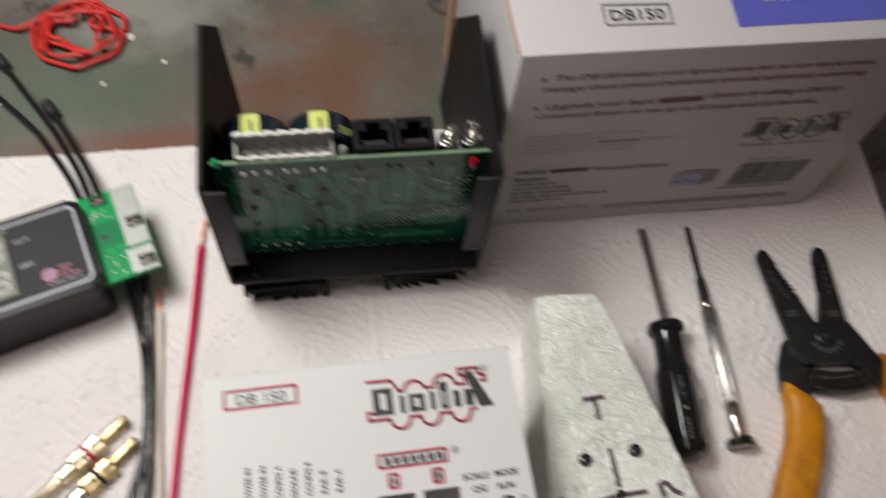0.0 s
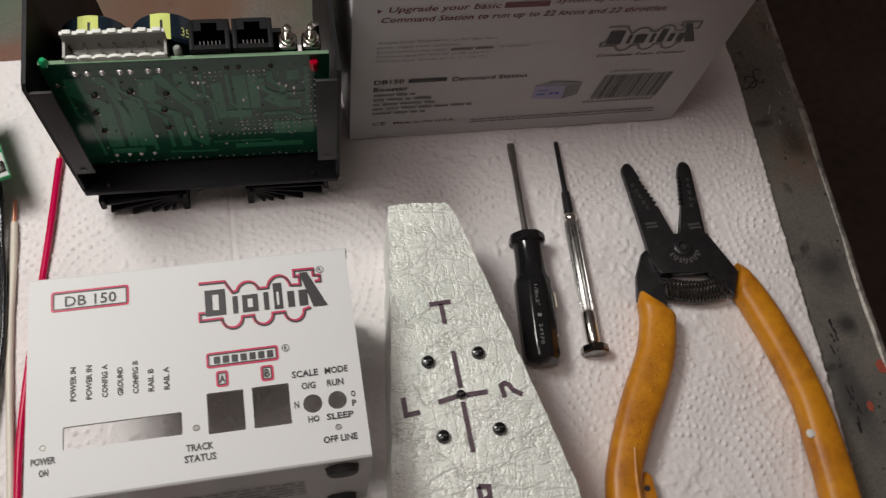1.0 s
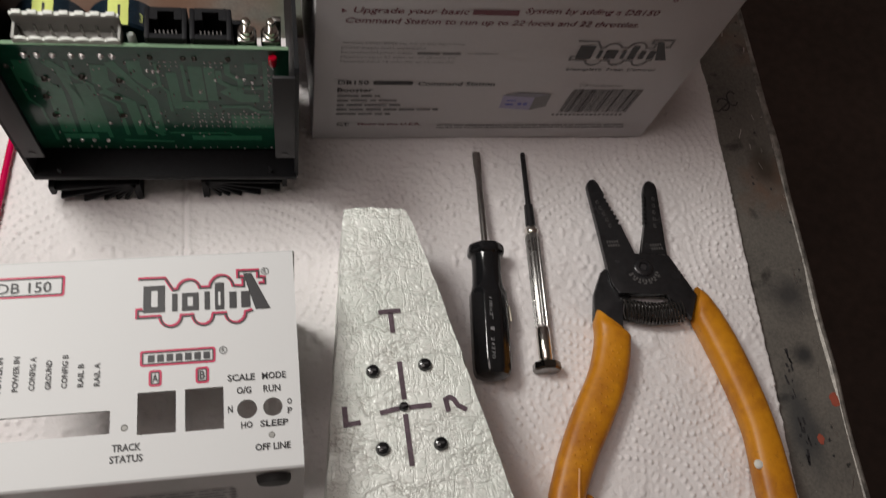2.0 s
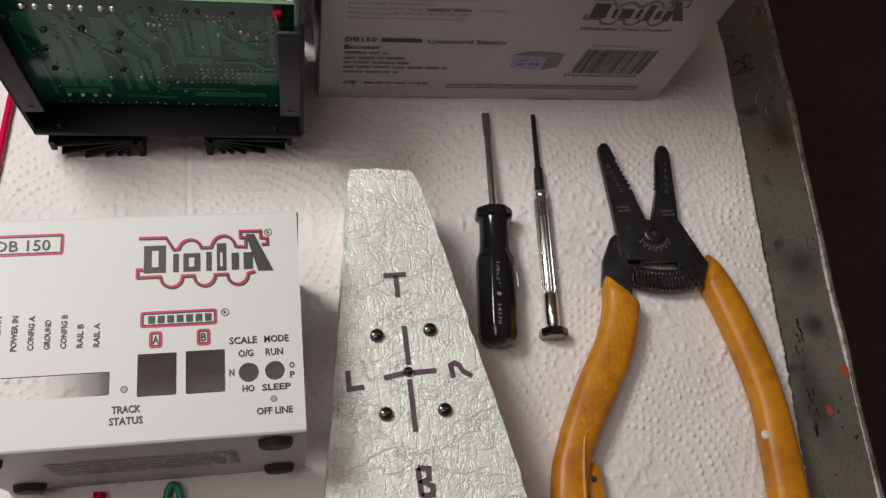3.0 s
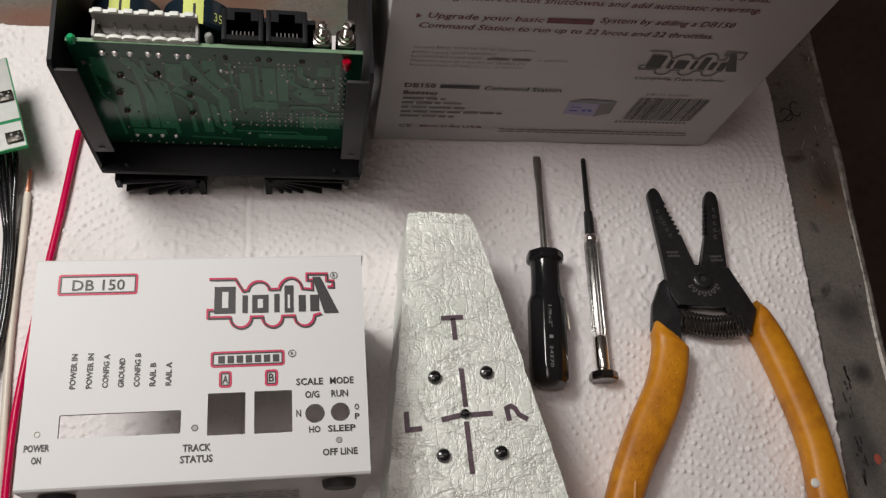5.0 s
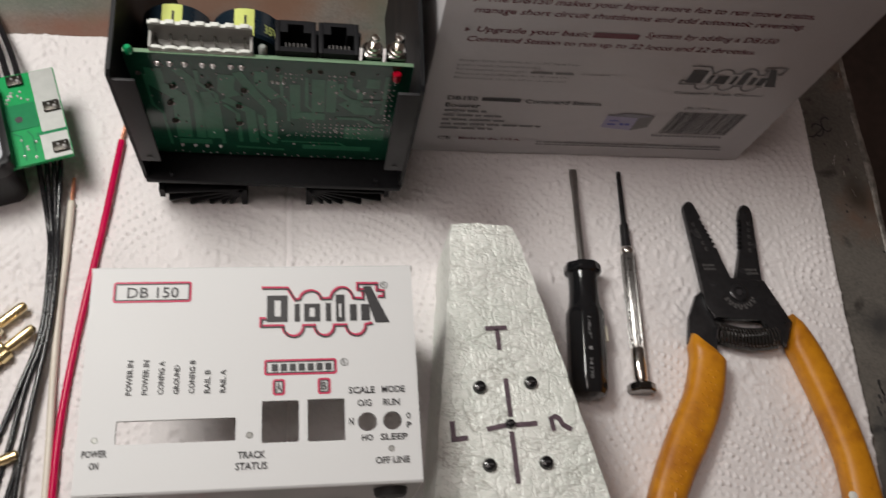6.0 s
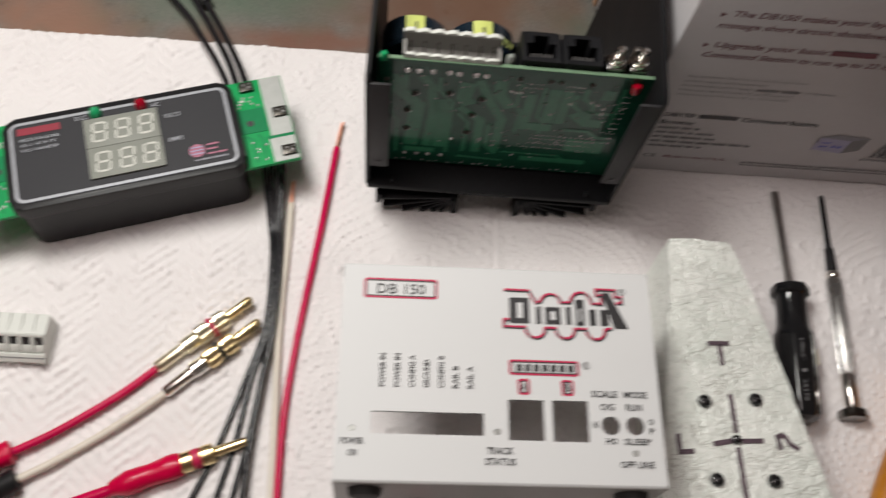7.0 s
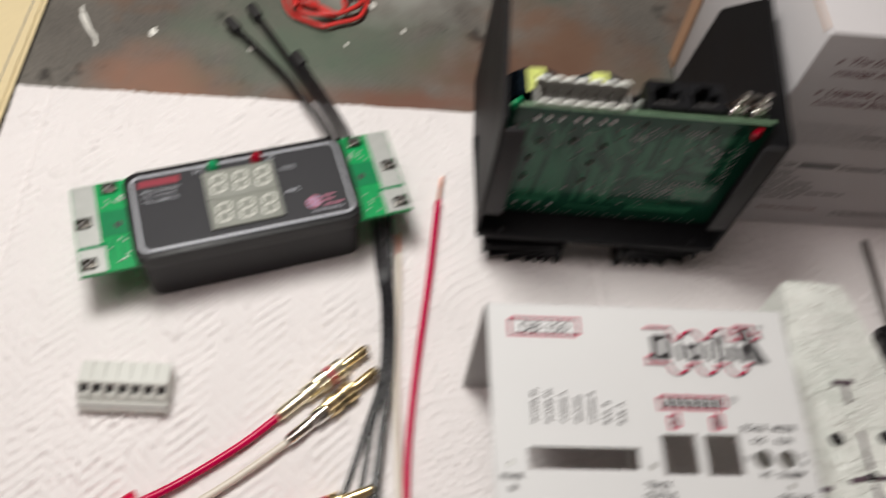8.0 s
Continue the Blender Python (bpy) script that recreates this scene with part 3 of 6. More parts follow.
def paper_towel():
    """An embossed sheet: rows of small raised dots in rings on one side, slanting rows on the other."""
    nx, ny = 960, 620
    u, v = np.meshgrid(np.linspace(0, 1, nx), np.linspace(0, 1, ny))
    y = -0.03 + v * 0.324
    left = -0.2265 - 0.004 * (1 - v)
    right = 0.2655 + 0.0125 * np.clip((y - 0.05) / 0.23, -0.4, 1.1)
    x = left + u * (right - left)
    y = y + v * (0.0015 - 0.008 * (u - 0.1))
    cell = 0.068
    row = np.floor(y / (cell * 0.82) + 0.3)
    off = 0.5 * cell * (row % 2)
    col = np.floor((x + off) / cell)
    cx = (col + 0.5) * cell - off + 0.008 * np.sin(row * 5.1 + col * 2.3)
    cy = (row + 0.2) * cell * 0.82 + 0.008 * np.sin(row * 3.7 + col * 4.9)
    r = np.hypot(x - cx, y - cy) + 0.0009 * np.sin(x * 210 + 2 * np.sin(y * 90)) + 0.0008 * np.sin(y * 190 + 1)
    th = np.arctan2(y - cy, x - cx)
    pitch = 0.0042
    k = np.maximum(np.round(r / pitch), 1)
    beads = np.clip(0.15 + np.sin(th * np.round(k * pitch * 2 * np.pi / 0.0030)), 0, 1)
    rings = np.clip(np.cos(2 * np.pi * r / pitch) * 1.2 - 0.1, 0, 1) * (0.12 + 0.88 * beads)

    def soft(scale, seed):
        """Smooth random field, -1 to 1, of about the given size."""
        q = np.random.RandomState(seed)
        gx, gy = int(0.52 / scale) + 3, int(0.36 / scale) + 3
        g = q.uniform(-1, 1, (gy, gx))
        fx, fy = (x + 0.24) / scale, (y + 0.05) / scale
        ix, iy = np.clip(fx.astype(int), 0, gx - 2), np.clip(fy.astype(int), 0, gy - 2)
        ax, ay = fx - ix, fy - iy
        ax, ay = ax * ax * (3 - 2 * ax), ay * ay * (3 - 2 * ay)
        return (g[iy, ix] * (1 - ax) + g[iy, ix + 1] * ax) * (1 - ay) + (g[iy + 1, ix] * (1 - ax) + g[iy + 1, ix + 1] * ax) * ay

    # chevron rows of small beads on the other side
    xx, yy = x + 0.0006 * soft(0.008, 15), y + 0.0006 * soft(0.008, 16)
    tri = np.abs((xx / 0.027) % 1 - 0.5) * 0.027
    slant = (0.5 + 0.5 * np.cos(2 * np.pi * (yy + 0.9 * tri) / 0.0050)) ** 1.4 * (0.66 + 0.34 * np.sin(2 * np.pi * (xx + 0.25 * yy) / 0.0033))
    w = np.clip((-0.050 - x) / 0.02, 0, 1)
    patch = np.clip(0.62 + 0.9 * soft(0.021, 5), 0.12, 1.0)
    pebble = np.clip(soft(0.0021, 6), 0, 1) * (1.15 - patch)
    patch = patch * (1 - w) + np.clip(0.80 + 0.45 * soft(0.018, 17), 0.45, 1.1) * w
    z = (0.00082 * (rings * (1 - w) + 1.05 * slant * w) * patch + 0.00075 * pebble) * (1 + 0.65 * soft(0.0034, 7))
    z = z + 0.00022 * soft(0.0013, 8) * 0.45 + 0.0005 * soft(0.03, 9) + 0.0004 * soft(0.012, 10)
    for px in (0.0335, -0.2105):
        z = z - 0.0009 * np.exp(-((x - px) / 0.0007) ** 2) + 0.0006 * np.exp(-((x - px - 0.0016) / 0.0012) ** 2)
    z = z + 0.0004
    z[0, :] = z[-1, :] = -0.0014
    z[:, 0] = z[:, -1] = -0.0014
    edge = 0.0004 * soft(0.012, 12)[:, -1] + 0.0002 * soft(0.004, 13)[:, -1]
    x[:, -1] += edge
    x[:, -2] += edge
    me = bpy.data.meshes.new("paper_towel")
    co = np.stack([x, y, z], -1).reshape(-1, 3).astype(np.float32)
    idx = np.arange(nx * ny).reshape(ny, nx)
    quads = np.stack([idx[:-1, :-1], idx[:-1, 1:], idx[1:, 1:], idx[1:, :-1]], -1).reshape(-1)
    n = (nx - 1) * (ny - 1)
    me.vertices.add(nx * ny)
    me.vertices.foreach_set("co", co.ravel())
    me.loops.add(n * 4)
    me.loops.foreach_set("vertex_index", quads.astype(np.int32))
    me.polygons.add(n)
    me.polygons.foreach_set("loop_start", np.arange(0, n * 4, 4, dtype=np.int32))
    me.polygons.foreach_set("use_smooth", np.ones(n, dtype=bool))
    me.update()
    me.materials.append(M_TOWEL)
    tagged(new("paper_towel", me), "white embossed paper towel spread over the workbench", "paper towel")


paper_towel()


def manila_sheet():
    pts = [(-0.2225, 0.372), (-0.2285, 0.262), (-0.30, 0.25), (-0.52, 0.30), (-0.50, 0.41)]
    sheet = thing("manila_folder", (-0.35, 0.33, 0.001), "cream manila paper folder lying over the towel corner", "folder")
    part("back_cover", prism(pts, 0.0010, 0.0014), M_MANILA, sheet)
    part("front_cover", prism([(x - 0.002, y) for x, y in pts], 0.0019, 0.0024), M_MANILA, sheet)
    # dark line painted in place of the shadow along the cover's edge
    part("sheet_edge_shadow", stroke([(-0.2290, 0.355), (-0.2345, 0.275)], 0.0005, pose(0, 0, 0.00255)), M_GREY_INK, sheet, "thin painted shadow line")


manila_sheet()


# ---- the white cover of the device, standing on its two folded plates ----
def cover():
    x0, x1, y0, y1, top = -0.0245, 0.0745, 0.0845, 0.153, 0.0685
    sx, sy = (x1 - x0) / 0.1, (y1 - y0) / 0.07
    dev = thing("device_cover", ((x0 + x1) / 2, (y0 + y1) / 2, 0), "white-faced folded steel device cover standing on the towel", "device cover")

    def at(mx, my, lift=0.00022):
        return Matrix.Translation((x0 + mx * 0.001 * sx, y0 + my * 0.001 * sy, top + lift))

    def box_mm(a, b, c, d, r=0.4):
        return [(x0 + px * 0.001 * sx, y0 + py * 0.001 * sy) for px, py in rounded(a, b, c, d, r, 3)]

    def disc_mm(cx, cy, r):
        return [(x0 + px * 0.001 * sx, y0 + py * 0.001 * sy) for px, py in ring_pts(cx, cy, r, 20)]

    holes = [box_mm(10.6, 44.8, 14.0, 21.0), box_mm(52.4, 63.4, 12.9, 25.7), box_mm(66.0, 77.2, 12.8, 25.8), disc_mm(84.0, 18.2, 2.95), disc_mm(91.6, 18.3, 2.9),
             disc_mm(48.9, 15.4, 1.05), disc_mm(91.0, 9.7, 1.0), disc_mm(5.0, 15.5, 0.95)]
    t = 0.0011
    pan = part("front_panel", plate([(x0, y0), (x1, y0), (x1, y1), (x0, y1)], holes, top - t, top), M_PANEL, dev, "white printed front panel with openings")
    part("folded_edge", tube([(x0, y0 + 0.0003, top - 0.0011), (x1, y0 + 0.0003, top - 0.0011)], 0.0011, 10), M_PANEL, dev)
    part("folded_edge", tube([(x0, y1 - 0.0003, top - 0.0011), (x1, y1 - 0.0003, top - 0.0011)], 0.0011, 10), M_PANEL, dev)
    # The plates' grey is darkened to carry the shade that falls on them.
    part("foot_plate", a_box(x0, x1, y0 - 0.0007, y0 + 0.0005, 0.0, top - 0.0011), M_SHADED_SHEET, dev, "grey steel plate with rubber feet and printed lines, colour darkened for shade")
    part("back_plate", a_box(x0 - 0.0005, x1 + 0.0005, y1 - 0.0005, y1 + 0.0007, 0.0, top - 0.0011), M_SHADED_SHEET, dev, "plain grey steel plate, colour darkened for shade")
    for px in (x0 + 0.0095, x1 - 0.0090):
        for pz in (0.0595, 0.0115):
            part("rubber_foot", lathe((px, y0 - 0.0007, pz), (px, y0 - 0.02, pz), [(0, 0.0052), (0.0016, 0.0050), (0.0024, 0.0044), (0.0026, 0.0030)], 20), M_RUBBER, dev, "round black rubber foot")
    rows = []
    for k in range(5):
        rows += word_bars(0.022, 0.078, 0.026 + 0.0048 * k, 0.0017, 40 + k)
    part("printed_text", bars(rows, pose(x0, y0 - 0.0010, 0, 90)), M_GREY_INK, dev, "faint grey printed lines")
    # inner lens behind the power hole
    part("lens", lathe((x0 + 0.005 * sx, y0 + 0.0155 * sy, top - 0.004), (x0 + 0.005 * sx, y0 + 0.0155 * sy, top + 1), [(0, 0.0009), (0.0036, 0.0009), (0.0040, 0.0006)], 14), M_PALE_PLASTIC, dev, "pale indicator lens")

    for cx, cy in ((48.9, 15.4), (91.0, 9.7)):
        c = at(cx, cy).translation
        part("lens", lathe((c.x, c.y, top - 0.004), (c.x, c.y, 1), [(0, 0.00102), (0.0036, 0.00102), (0.0040, 0.0007)], 14), M_GREY_PLASTIC, dev, "grey indicator lens")

    def label(text, a, b, c, d, bold=0.012, mat=M_INK):
        part("lettering", words(text, (b - a) * 0.001 * sx, (d - c) * 0.001 * sy, at(a, c), bold), mat, pan)

    def upright(text, a, b, c, d):
        m = at(b, c) @ pose(0, 0, 0, 0, 0, 90)
        part("lettering", words(text, (d - c) * 0.001 * sy, (b - a) * 0.001 * sx, m, 0.026), M_INK, pan)

    label("DB 150", 10.9, 26.4, 60.0, 63.6, 0.008)
    for txt, a, b, c, d in (("A", 56.55, 58.25, 28.6, 31.2), ("B", 70.3, 71.9, 28.6, 31.2), ("N", 78.4, 79.8, 17.3, 19.5), ("SCALE", 78.5, 86.6, 27.1, 29.3), ("MODE", 88.7, 95.9, 27.1, 29.3),
                            ("O/G", 81.1, 85.4, 23.0, 25.2), ("RUN", 89.0, 94.1, 23.0, 25.2), ("O", 95.9, 97.3, 18.7, 20.6), ("P", 95.9, 97.3, 15.8, 17.7), ("HO", 82.1, 85.5, 12.3, 14.3),
                            ("SLEEP", 87.7, 96.0, 12.3, 14.3), ("OFF LINE", 86.0, 96.3, 5.2, 7.3), ("TRACK", 45.6, 53.6, 8.4, 10.6), ("STATUS", 45.0, 54.2, 5.1, 7.3),
                            ("POWER", 1.8, 8.7, 10.5, 12.6), ("ON", 4.1, 6.7, 7.0, 9.1)):
        label(txt, a, b, c, d, 0.024)
    for txt, a, b in (("POWER IN", 12.6, 39.6), ("POWER IN", 17.2, 39.6), ("CONFIG A", 21.8, 39.2), ("GROUND", 26.3, 37.8), ("CONFIG B", 30.8, 39.2), ("RAIL B", 35.3, 36.0), ("RAIL A", 39.9, 36.0)):
        upright(txt, a, a + 1.7, 28.7, b)

    def frame_mm(name, a, b, c, d, w, r, mat, lift):
        m = at(0, 0, lift)
        pts = [(px * 0.001 * sx, py * 0.001 * sy) for px, py in rounded(a, b, c, d, r, 4)]
        bm = bmesh.new()
        inner = [(px * 0.001 * sx, py * 0.001 * sy) for px, py in rounded(a + w, b - w, c + w, d - w, max(0.05, r - w), 4)]
        o = [bm.verts.new(m @ Vector((*p, 0))) for p in pts]
        i = [bm.verts.new(m @ Vector((*p, 0))) for p in inner]
        for k in range(len(o)):
            bm.faces.new((o[k], o[(k + 1) % len(o)], i[(k + 1) % len(o)], i[k]))
        part(name, bm, mat, pan)

    for a, b, c, d in ((6.8, 30.2, 58.6, 65.4), (53.0, 75.0, 33.8, 38.7), (55.6, 59.2, 27.4, 32.4), (69.2, 73.0, 27.4, 32.4)):
        frame_mm("red_border", a - 0.1, b + 0.1, c - 0.1, d + 0.1, 0.75, 0.9, M_RED_INK, 0.00014)
        frame_mm("dark_border", a + 0.5, b - 0.5, c + 0.5, d - 0.5, 0.38, 0.5, M_INK, 0.0002)
    # the maker's mark and trade word, as plain shapes
    blocks = [(55.2 + 2.72 * k, 57.1 + 2.72 * k, 35.0, 37.3) for k in range(7)]
    for block in blocks:
        part("trade_word_shape", bars([tuple(0.001 * v * s for v, s in zip(block, (sx, sx, sy, sy)))], at(0, 0)), M_INK, pan)
    top_line = [(51.9, 62.9), (60.0, 62.8), (62.4, 58.6)] + arc(67.2, 58.4, 3.4, 3.4, 170, 10) + arc(77.2, 58.2, 3.7, 4.6, 170, 10) + [(84.0, 58.7), (84.0, 61.9), (82.4, 61.9), (82.4, 64.1), (88.6, 64.0), (88.6, 61.6), (90.6, 61.4), (90.6, 59.4), (88.8, 59.4)]
    low_line = [(53.4, 52.4), (51.8, 52.4), (51.8, 49.9), (58.4, 49.9)] + arc(61.8, 49.8, 3.2, 3.5, 180, 360) + arc(71.5, 49.8, 3.1, 3.5, 180, 360) + arc(81.4, 49.8, 3.1, 3.5, 180, 360) + [(86.6, 50.4)]
    for line in (top_line, low_line):
        pts = [(a * 0.001 * sx, b * 0.001 * sy) for a, b in line]
        part("mark_outline", stroke(pts, 0.00105, at(0, 0, 0.00012)), M_RED_INK, pan)
        part("mark_outline", stroke([(a + 0.0003, b - 0.0004) for a, b in pts], 0.00055, at(0, 0, 0.0002)), M_INK, pan)
    body = [[(a, c), (b, c), (b, d), (a, d)] for a, b, c, d in ((53.6, 60.0, 51.2, 60.2), (62.2, 63.8, 51.2, 57.2), (65.2, 70.2, 51.2, 57.2), (72.0, 73.6, 51.2, 57.4), (75.2, 78.0, 51.0, 60.2), (79.6, 81.8, 51.2, 56.8), (83.2, 86.0, 51.2, 56.8))]
    body.append([(84.0, 63.0), (86.6, 63.0), (92.2, 50.4), (87.6, 50.4)])
    for poly in body:
        bm = bmesh.new()
        bm.faces.new([bm.verts.new(at(a, b) .translation) for a, b in poly])
        part("mark_shape", bm, M_INK, pan)
    for a, b, c, d in ((56.0, 57.9, 53.0, 58.4), (66.9, 68.5, 52.7, 55.7), (76.2, 76.9, 52.4, 57.0)):
        part("mark_gap", bars([(a * 0.001 * sx, b * 0.001 * sx, c * 0.001 * sy, d * 0.001 * sy)], at(0, 0, 0.00030)), M_PANEL, pan)
    for cx, cy in ((90.9, 63.4), (77.4, 37.4)):
        pts = [(a * 0.001 * sx, b * 0.001 * sy) for a, b in arc(cx, cy, 1.1, 1.1, 0, 360, 16)]
        part("registered_ring", stroke(pts, 0.0002, at(0, 0)), M_INK, pan)
        part("registered_letter", words("R", 0.00085 * sx, 0.00115 * sy, at(cx - 0.40, cy - 0.58), 0.01), M_INK, pan)


cover()


# ---- the opened black device, circuit board upright, on its heat sink ----
def chassis():
    xl, xr = -0.0190, 0.0780
    dev = thing("opened_device", (0.0295, 0.25, 0), "opened black device chassis with upright green circuit board on heat sink", "electronic device")

    def lean(bm):
        for v in bm.verts:
            v.co.y -= (v.co.z - 0.02) * 0.070 + (v.co.x - xl) * 0.0367
        return bm

    prof = [(0.2125, 0.0185), (0.2125, 0.094), (0.214, 0.0955), (0.2715, 0.1075), (0.2993, 0.0735), (0.3080, 0.0030), (0.2700, 0.0030), (0.2640, 0.0185)]

    def side(x, inward=0.0):
        bm = prism(prof, 0, 0.0014)
        turn(bm, Matrix(((0, 0, 1, x), (1, 0, 0, 0), (0, 1, 0, 0), (0, 0, 0, 1))))
        for v in bm.verts:
            v.co.x += inward * (v.co.y - 0.2125)
        return lean(bm)

    part("side_wall", side(xl - 0.0014, 0.05), M_CHASSIS, dev)
    part("side_wall", side(xr), M_CHASSIS, dev)
    for a, b in ((xl, xl + 0.0072), (xr - 0.0072, xr)):
        fl = part("flange", lean(a_box(a, b, 0.2118, 0.2130, 0.0355, 0.0925, bevel=0.0003)), M_FLANGE, dev, "dark grey bent mounting flange")
        # flat black disc in place of the dark inside a hole
        part("screw_hole", lean(lathe(((a + b) / 2, 0.2117, 0.0390), ((a + b) / 2, 0.2, 0.0390), [(0, 0.0012), (0.0002, 0.0012)], 12)), M_INK, fl)
    part("base_plate", lean(a_box(xl - 0.0008, xr + 0.0008, 0.2110, 0.262, 0.0178, 0.0208, bevel=0.0006)), M_CHASSIS, dev, "black base sheet")
    for x in (xl + 0.0085, xr - 0.0100):
        part("tab", lean(a_box(x, x + 0.0012, 0.2125, 0.2139, 0.0208, 0.0245, bevel=0.0002)), M_CHASSIS, dev, "small upright tab")
    # heat sink: a flat back and two fans of fins, drawn out along the depth
    sink = part("heat_sink", a_box(xl + 0.004, xr - 0.003, 0.2180, 0.262, 0.0135, 0.0175, bevel=0.0004), M_CHASSIS, dev, "black finned aluminium heat sink")
    mid = (xl + xr) / 2
    for s in (-1, 1):
        stem = mid + s * 0.013
        part("fin", a_box(stem - 0.0012, stem + 0.0012, 0.2105, 0.262, 0.0006, 0.0135), M_CHASSIS, sink)
        for k in range(6):
            ang = radians(5 + 12 * k)
            ln = min(0.031, 0.0122 / max(0.15, math.sin(ang)) * 0.98)
            bm = a_box(0, ln, 0.2105, 0.262, -0.0006, 0.0006, bevel=0.0002)
            part("fin", turn(bm, Matrix.Translation((stem, 0, 0.0132)) @ Matrix.Diagonal((s, 1, 1, 1)) @ pose(0, 0, 0, 0, math.degrees(ang), 0)), M_CHASSIS, sink)
        part("fin", a_box(min(stem + s * 0.0305, stem + s * 0.0325), max(stem + s * 0.0305, stem + s * 0.0325), 0.2105, 0.262, 0.0075, 0.0135), M_CHASSIS, sink)
    # the circuit board, solder side to the front
    yb = 0.2228
    board = part("circuit_board", lean(a_box(xl + 0.0025, xr - 0.0015, yb, yb + 0.0016, 0.0225, 0.0925)), M_PCB, dev, "green circuit board with soldered joints")
    part("bare_edge", lean(a_box(xl + 0.0026, xr - 0.0016, yb + 0.0001, yb + 0.0015, 0.0925, 0.0928)), M_GLASS_EDGE, board, "pale cut edge of the board")
    rnd = random.Random(11)
    traces = [[(-0.0085, 0.084), (-0.0085, 0.074), (-0.0020, 0.066), (-0.0035, 0.036)], [(-0.0010, 0.084), (0.0025, 0.078), (0.0040, 0.062), (0.0025, 0.036)], [(0.0060, 0.070), (0.0080, 0.060), (0.0075, 0.036)], [(0.0150, 0.082), (0.0140, 0.072), (0.0165, 0.068)],
              [(0.0130, 0.066), (0.0215, 0.058), (0.0220, 0.034)], [(0.0185, 0.084), (0.0240, 0.070), (0.0290, 0.060), (0.0290, 0.036)], [(0.0262, 0.085), (0.0262, 0.076), (0.0310, 0.068)], [(0.0455, 0.082), (0.0455, 0.060)], [(0.0500, 0.082), (0.0500, 0.060)],
              [(0.0545, 0.068), (0.0600, 0.062), (0.0660, 0.062)], [(0.0400, 0.032), (0.0660, 0.032)], [(0.0375, 0.078), (0.0375, 0.056)], [(0.0640, 0.084), (0.0640, 0.078)]]
    for tr in traces:
        part("copper_trace", lean(stroke(tr, rnd.choice((0.0045, 0.0055, 0.0035)), Matrix(((1, 0, 0, 0), (0, 0, -1, yb - 0.0001), (0, 1, 0, 0), (0, 0, 0, 1))))), M_TRACE, board)

    thin = [[(-0.0118, 0.0800), (-0.0118, 0.0600), (-0.0090, 0.0540), (-0.0090, 0.0300)], [(0.0052, 0.0840), (0.0052, 0.0760), (0.0105, 0.0690), (0.0105, 0.0320)], [(0.0128, 0.0620), (0.0170, 0.0560), (0.0170, 0.0340)],
            [(0.0330, 0.0840), (0.0330, 0.0700), (0.0350, 0.0660), (0.0350, 0.0520)], [(0.0415, 0.0830), (0.0415, 0.0640), (0.0440, 0.0600), (0.0440, 0.0520)], [(0.0530, 0.0800), (0.0530, 0.0730), (0.0570, 0.0690), (0.0680, 0.0690)],
            [(0.0560, 0.0840), (0.0560, 0.0780), (0.0600, 0.0740), (0.0600, 0.0660)], [(0.0520, 0.0560), (0.0620, 0.0560), (0.0660, 0.0520), (0.0700, 0.0520)], [(0.0320, 0.0360), (0.0540, 0.0360), (0.0570, 0.0330)],
            [(0.0250, 0.0560), (0.0255, 0.0400), (0.0300, 0.0340)], [(0.0685, 0.0860), (0.0685, 0.0600)], [(0.0150, 0.0300), (0.0330, 0.0290)]]
    for tr in thin:
        part("copper_trace", lean(stroke(tr, rnd.choice((0.0011, 0.0015, 0.0020)), Matrix(((1, 0, 0, 0), (0, 0, -1, yb - 0.00016), (0, 1, 0, 0), (0, 0, 0, 1))))), M_TRACE, board)
    wide = [(0.0555, 0.0705, 0.0400, 0.0495), (0.0360, 0.0480, 0.0540, 0.0590), (-0.0060, 0.0060, 0.0310, 0.0345)]
    for a, b, c, d in wide:
        part("copper_pour", lean(a_box(a, b, yb - 0.00012, yb, c, d)), M_TRACE, board)

    def joint(x, z, r, mat=M_SOLDER, name="solder_joint"):
        part(name, lean(lathe((x, yb, z), (x, yb - 1, z), [(0, r), (r * 0.5, r * 0.75), (r * 1.0, r * 0.35)], 8)), mat, board)

    for x in (-0.0064, -0.0025, 0.0022, 0.0078, 0.0111, 0.0168, 0.0203):
        joint(x, 0.0872 - 0.0003 * rnd.random(), 0.0011)
    for x, z in ((-0.0034, 0.0730), (0.0086, 0.0745), (0.0203, 0.0725), (-0.0056, 0.0615), (0.0178, 0.0615), (-0.0055, 0.0488), (0.0172, 0.0490)):
        joint(x, z, 0.0013, M_DULL, "dark_joint")
        part("bent_lead", lean(turn(a_box(-0.0010, 0.0010, -0.0008, -0.0002, -0.00025, 0.00025), Matrix.Translation((x, yb - 0.0003, z)) @ pose(0, 0, 0, 0, rnd.uniform(-40, 20), 0))), M_DULL, board)
        joint(x + 0.0011, z - 0.0004, 0.0006)
    for x in (-0.0054, -0.0006, 0.0038, 0.0088):
        joint(x, 0.0295, 0.00085)
    for x, z in ((-0.0135, 0.0805), (0.0320, 0.0868), (0.0424, 0.0868), (0.0460, 0.0868), (0.0567, 0.0868)):
        joint(x, z, 0.0010, M_DULL, "dark_joint")
    for x, z in ((0.0300, 0.0790), (0.0318, 0.0785), (0.0336, 0.0788), (0.0517, 0.0740), (0.0613, 0.0745), (0.0640, 0.0725), (0.0640, 0.0690), (0.0590, 0.0760), (0.0460, 0.0660), (0.0120, 0.0430), (0.0225, 0.0440), (0.0280, 0.0405)):
        joint(x, z, 0.0007)
    rest = bmesh.new()
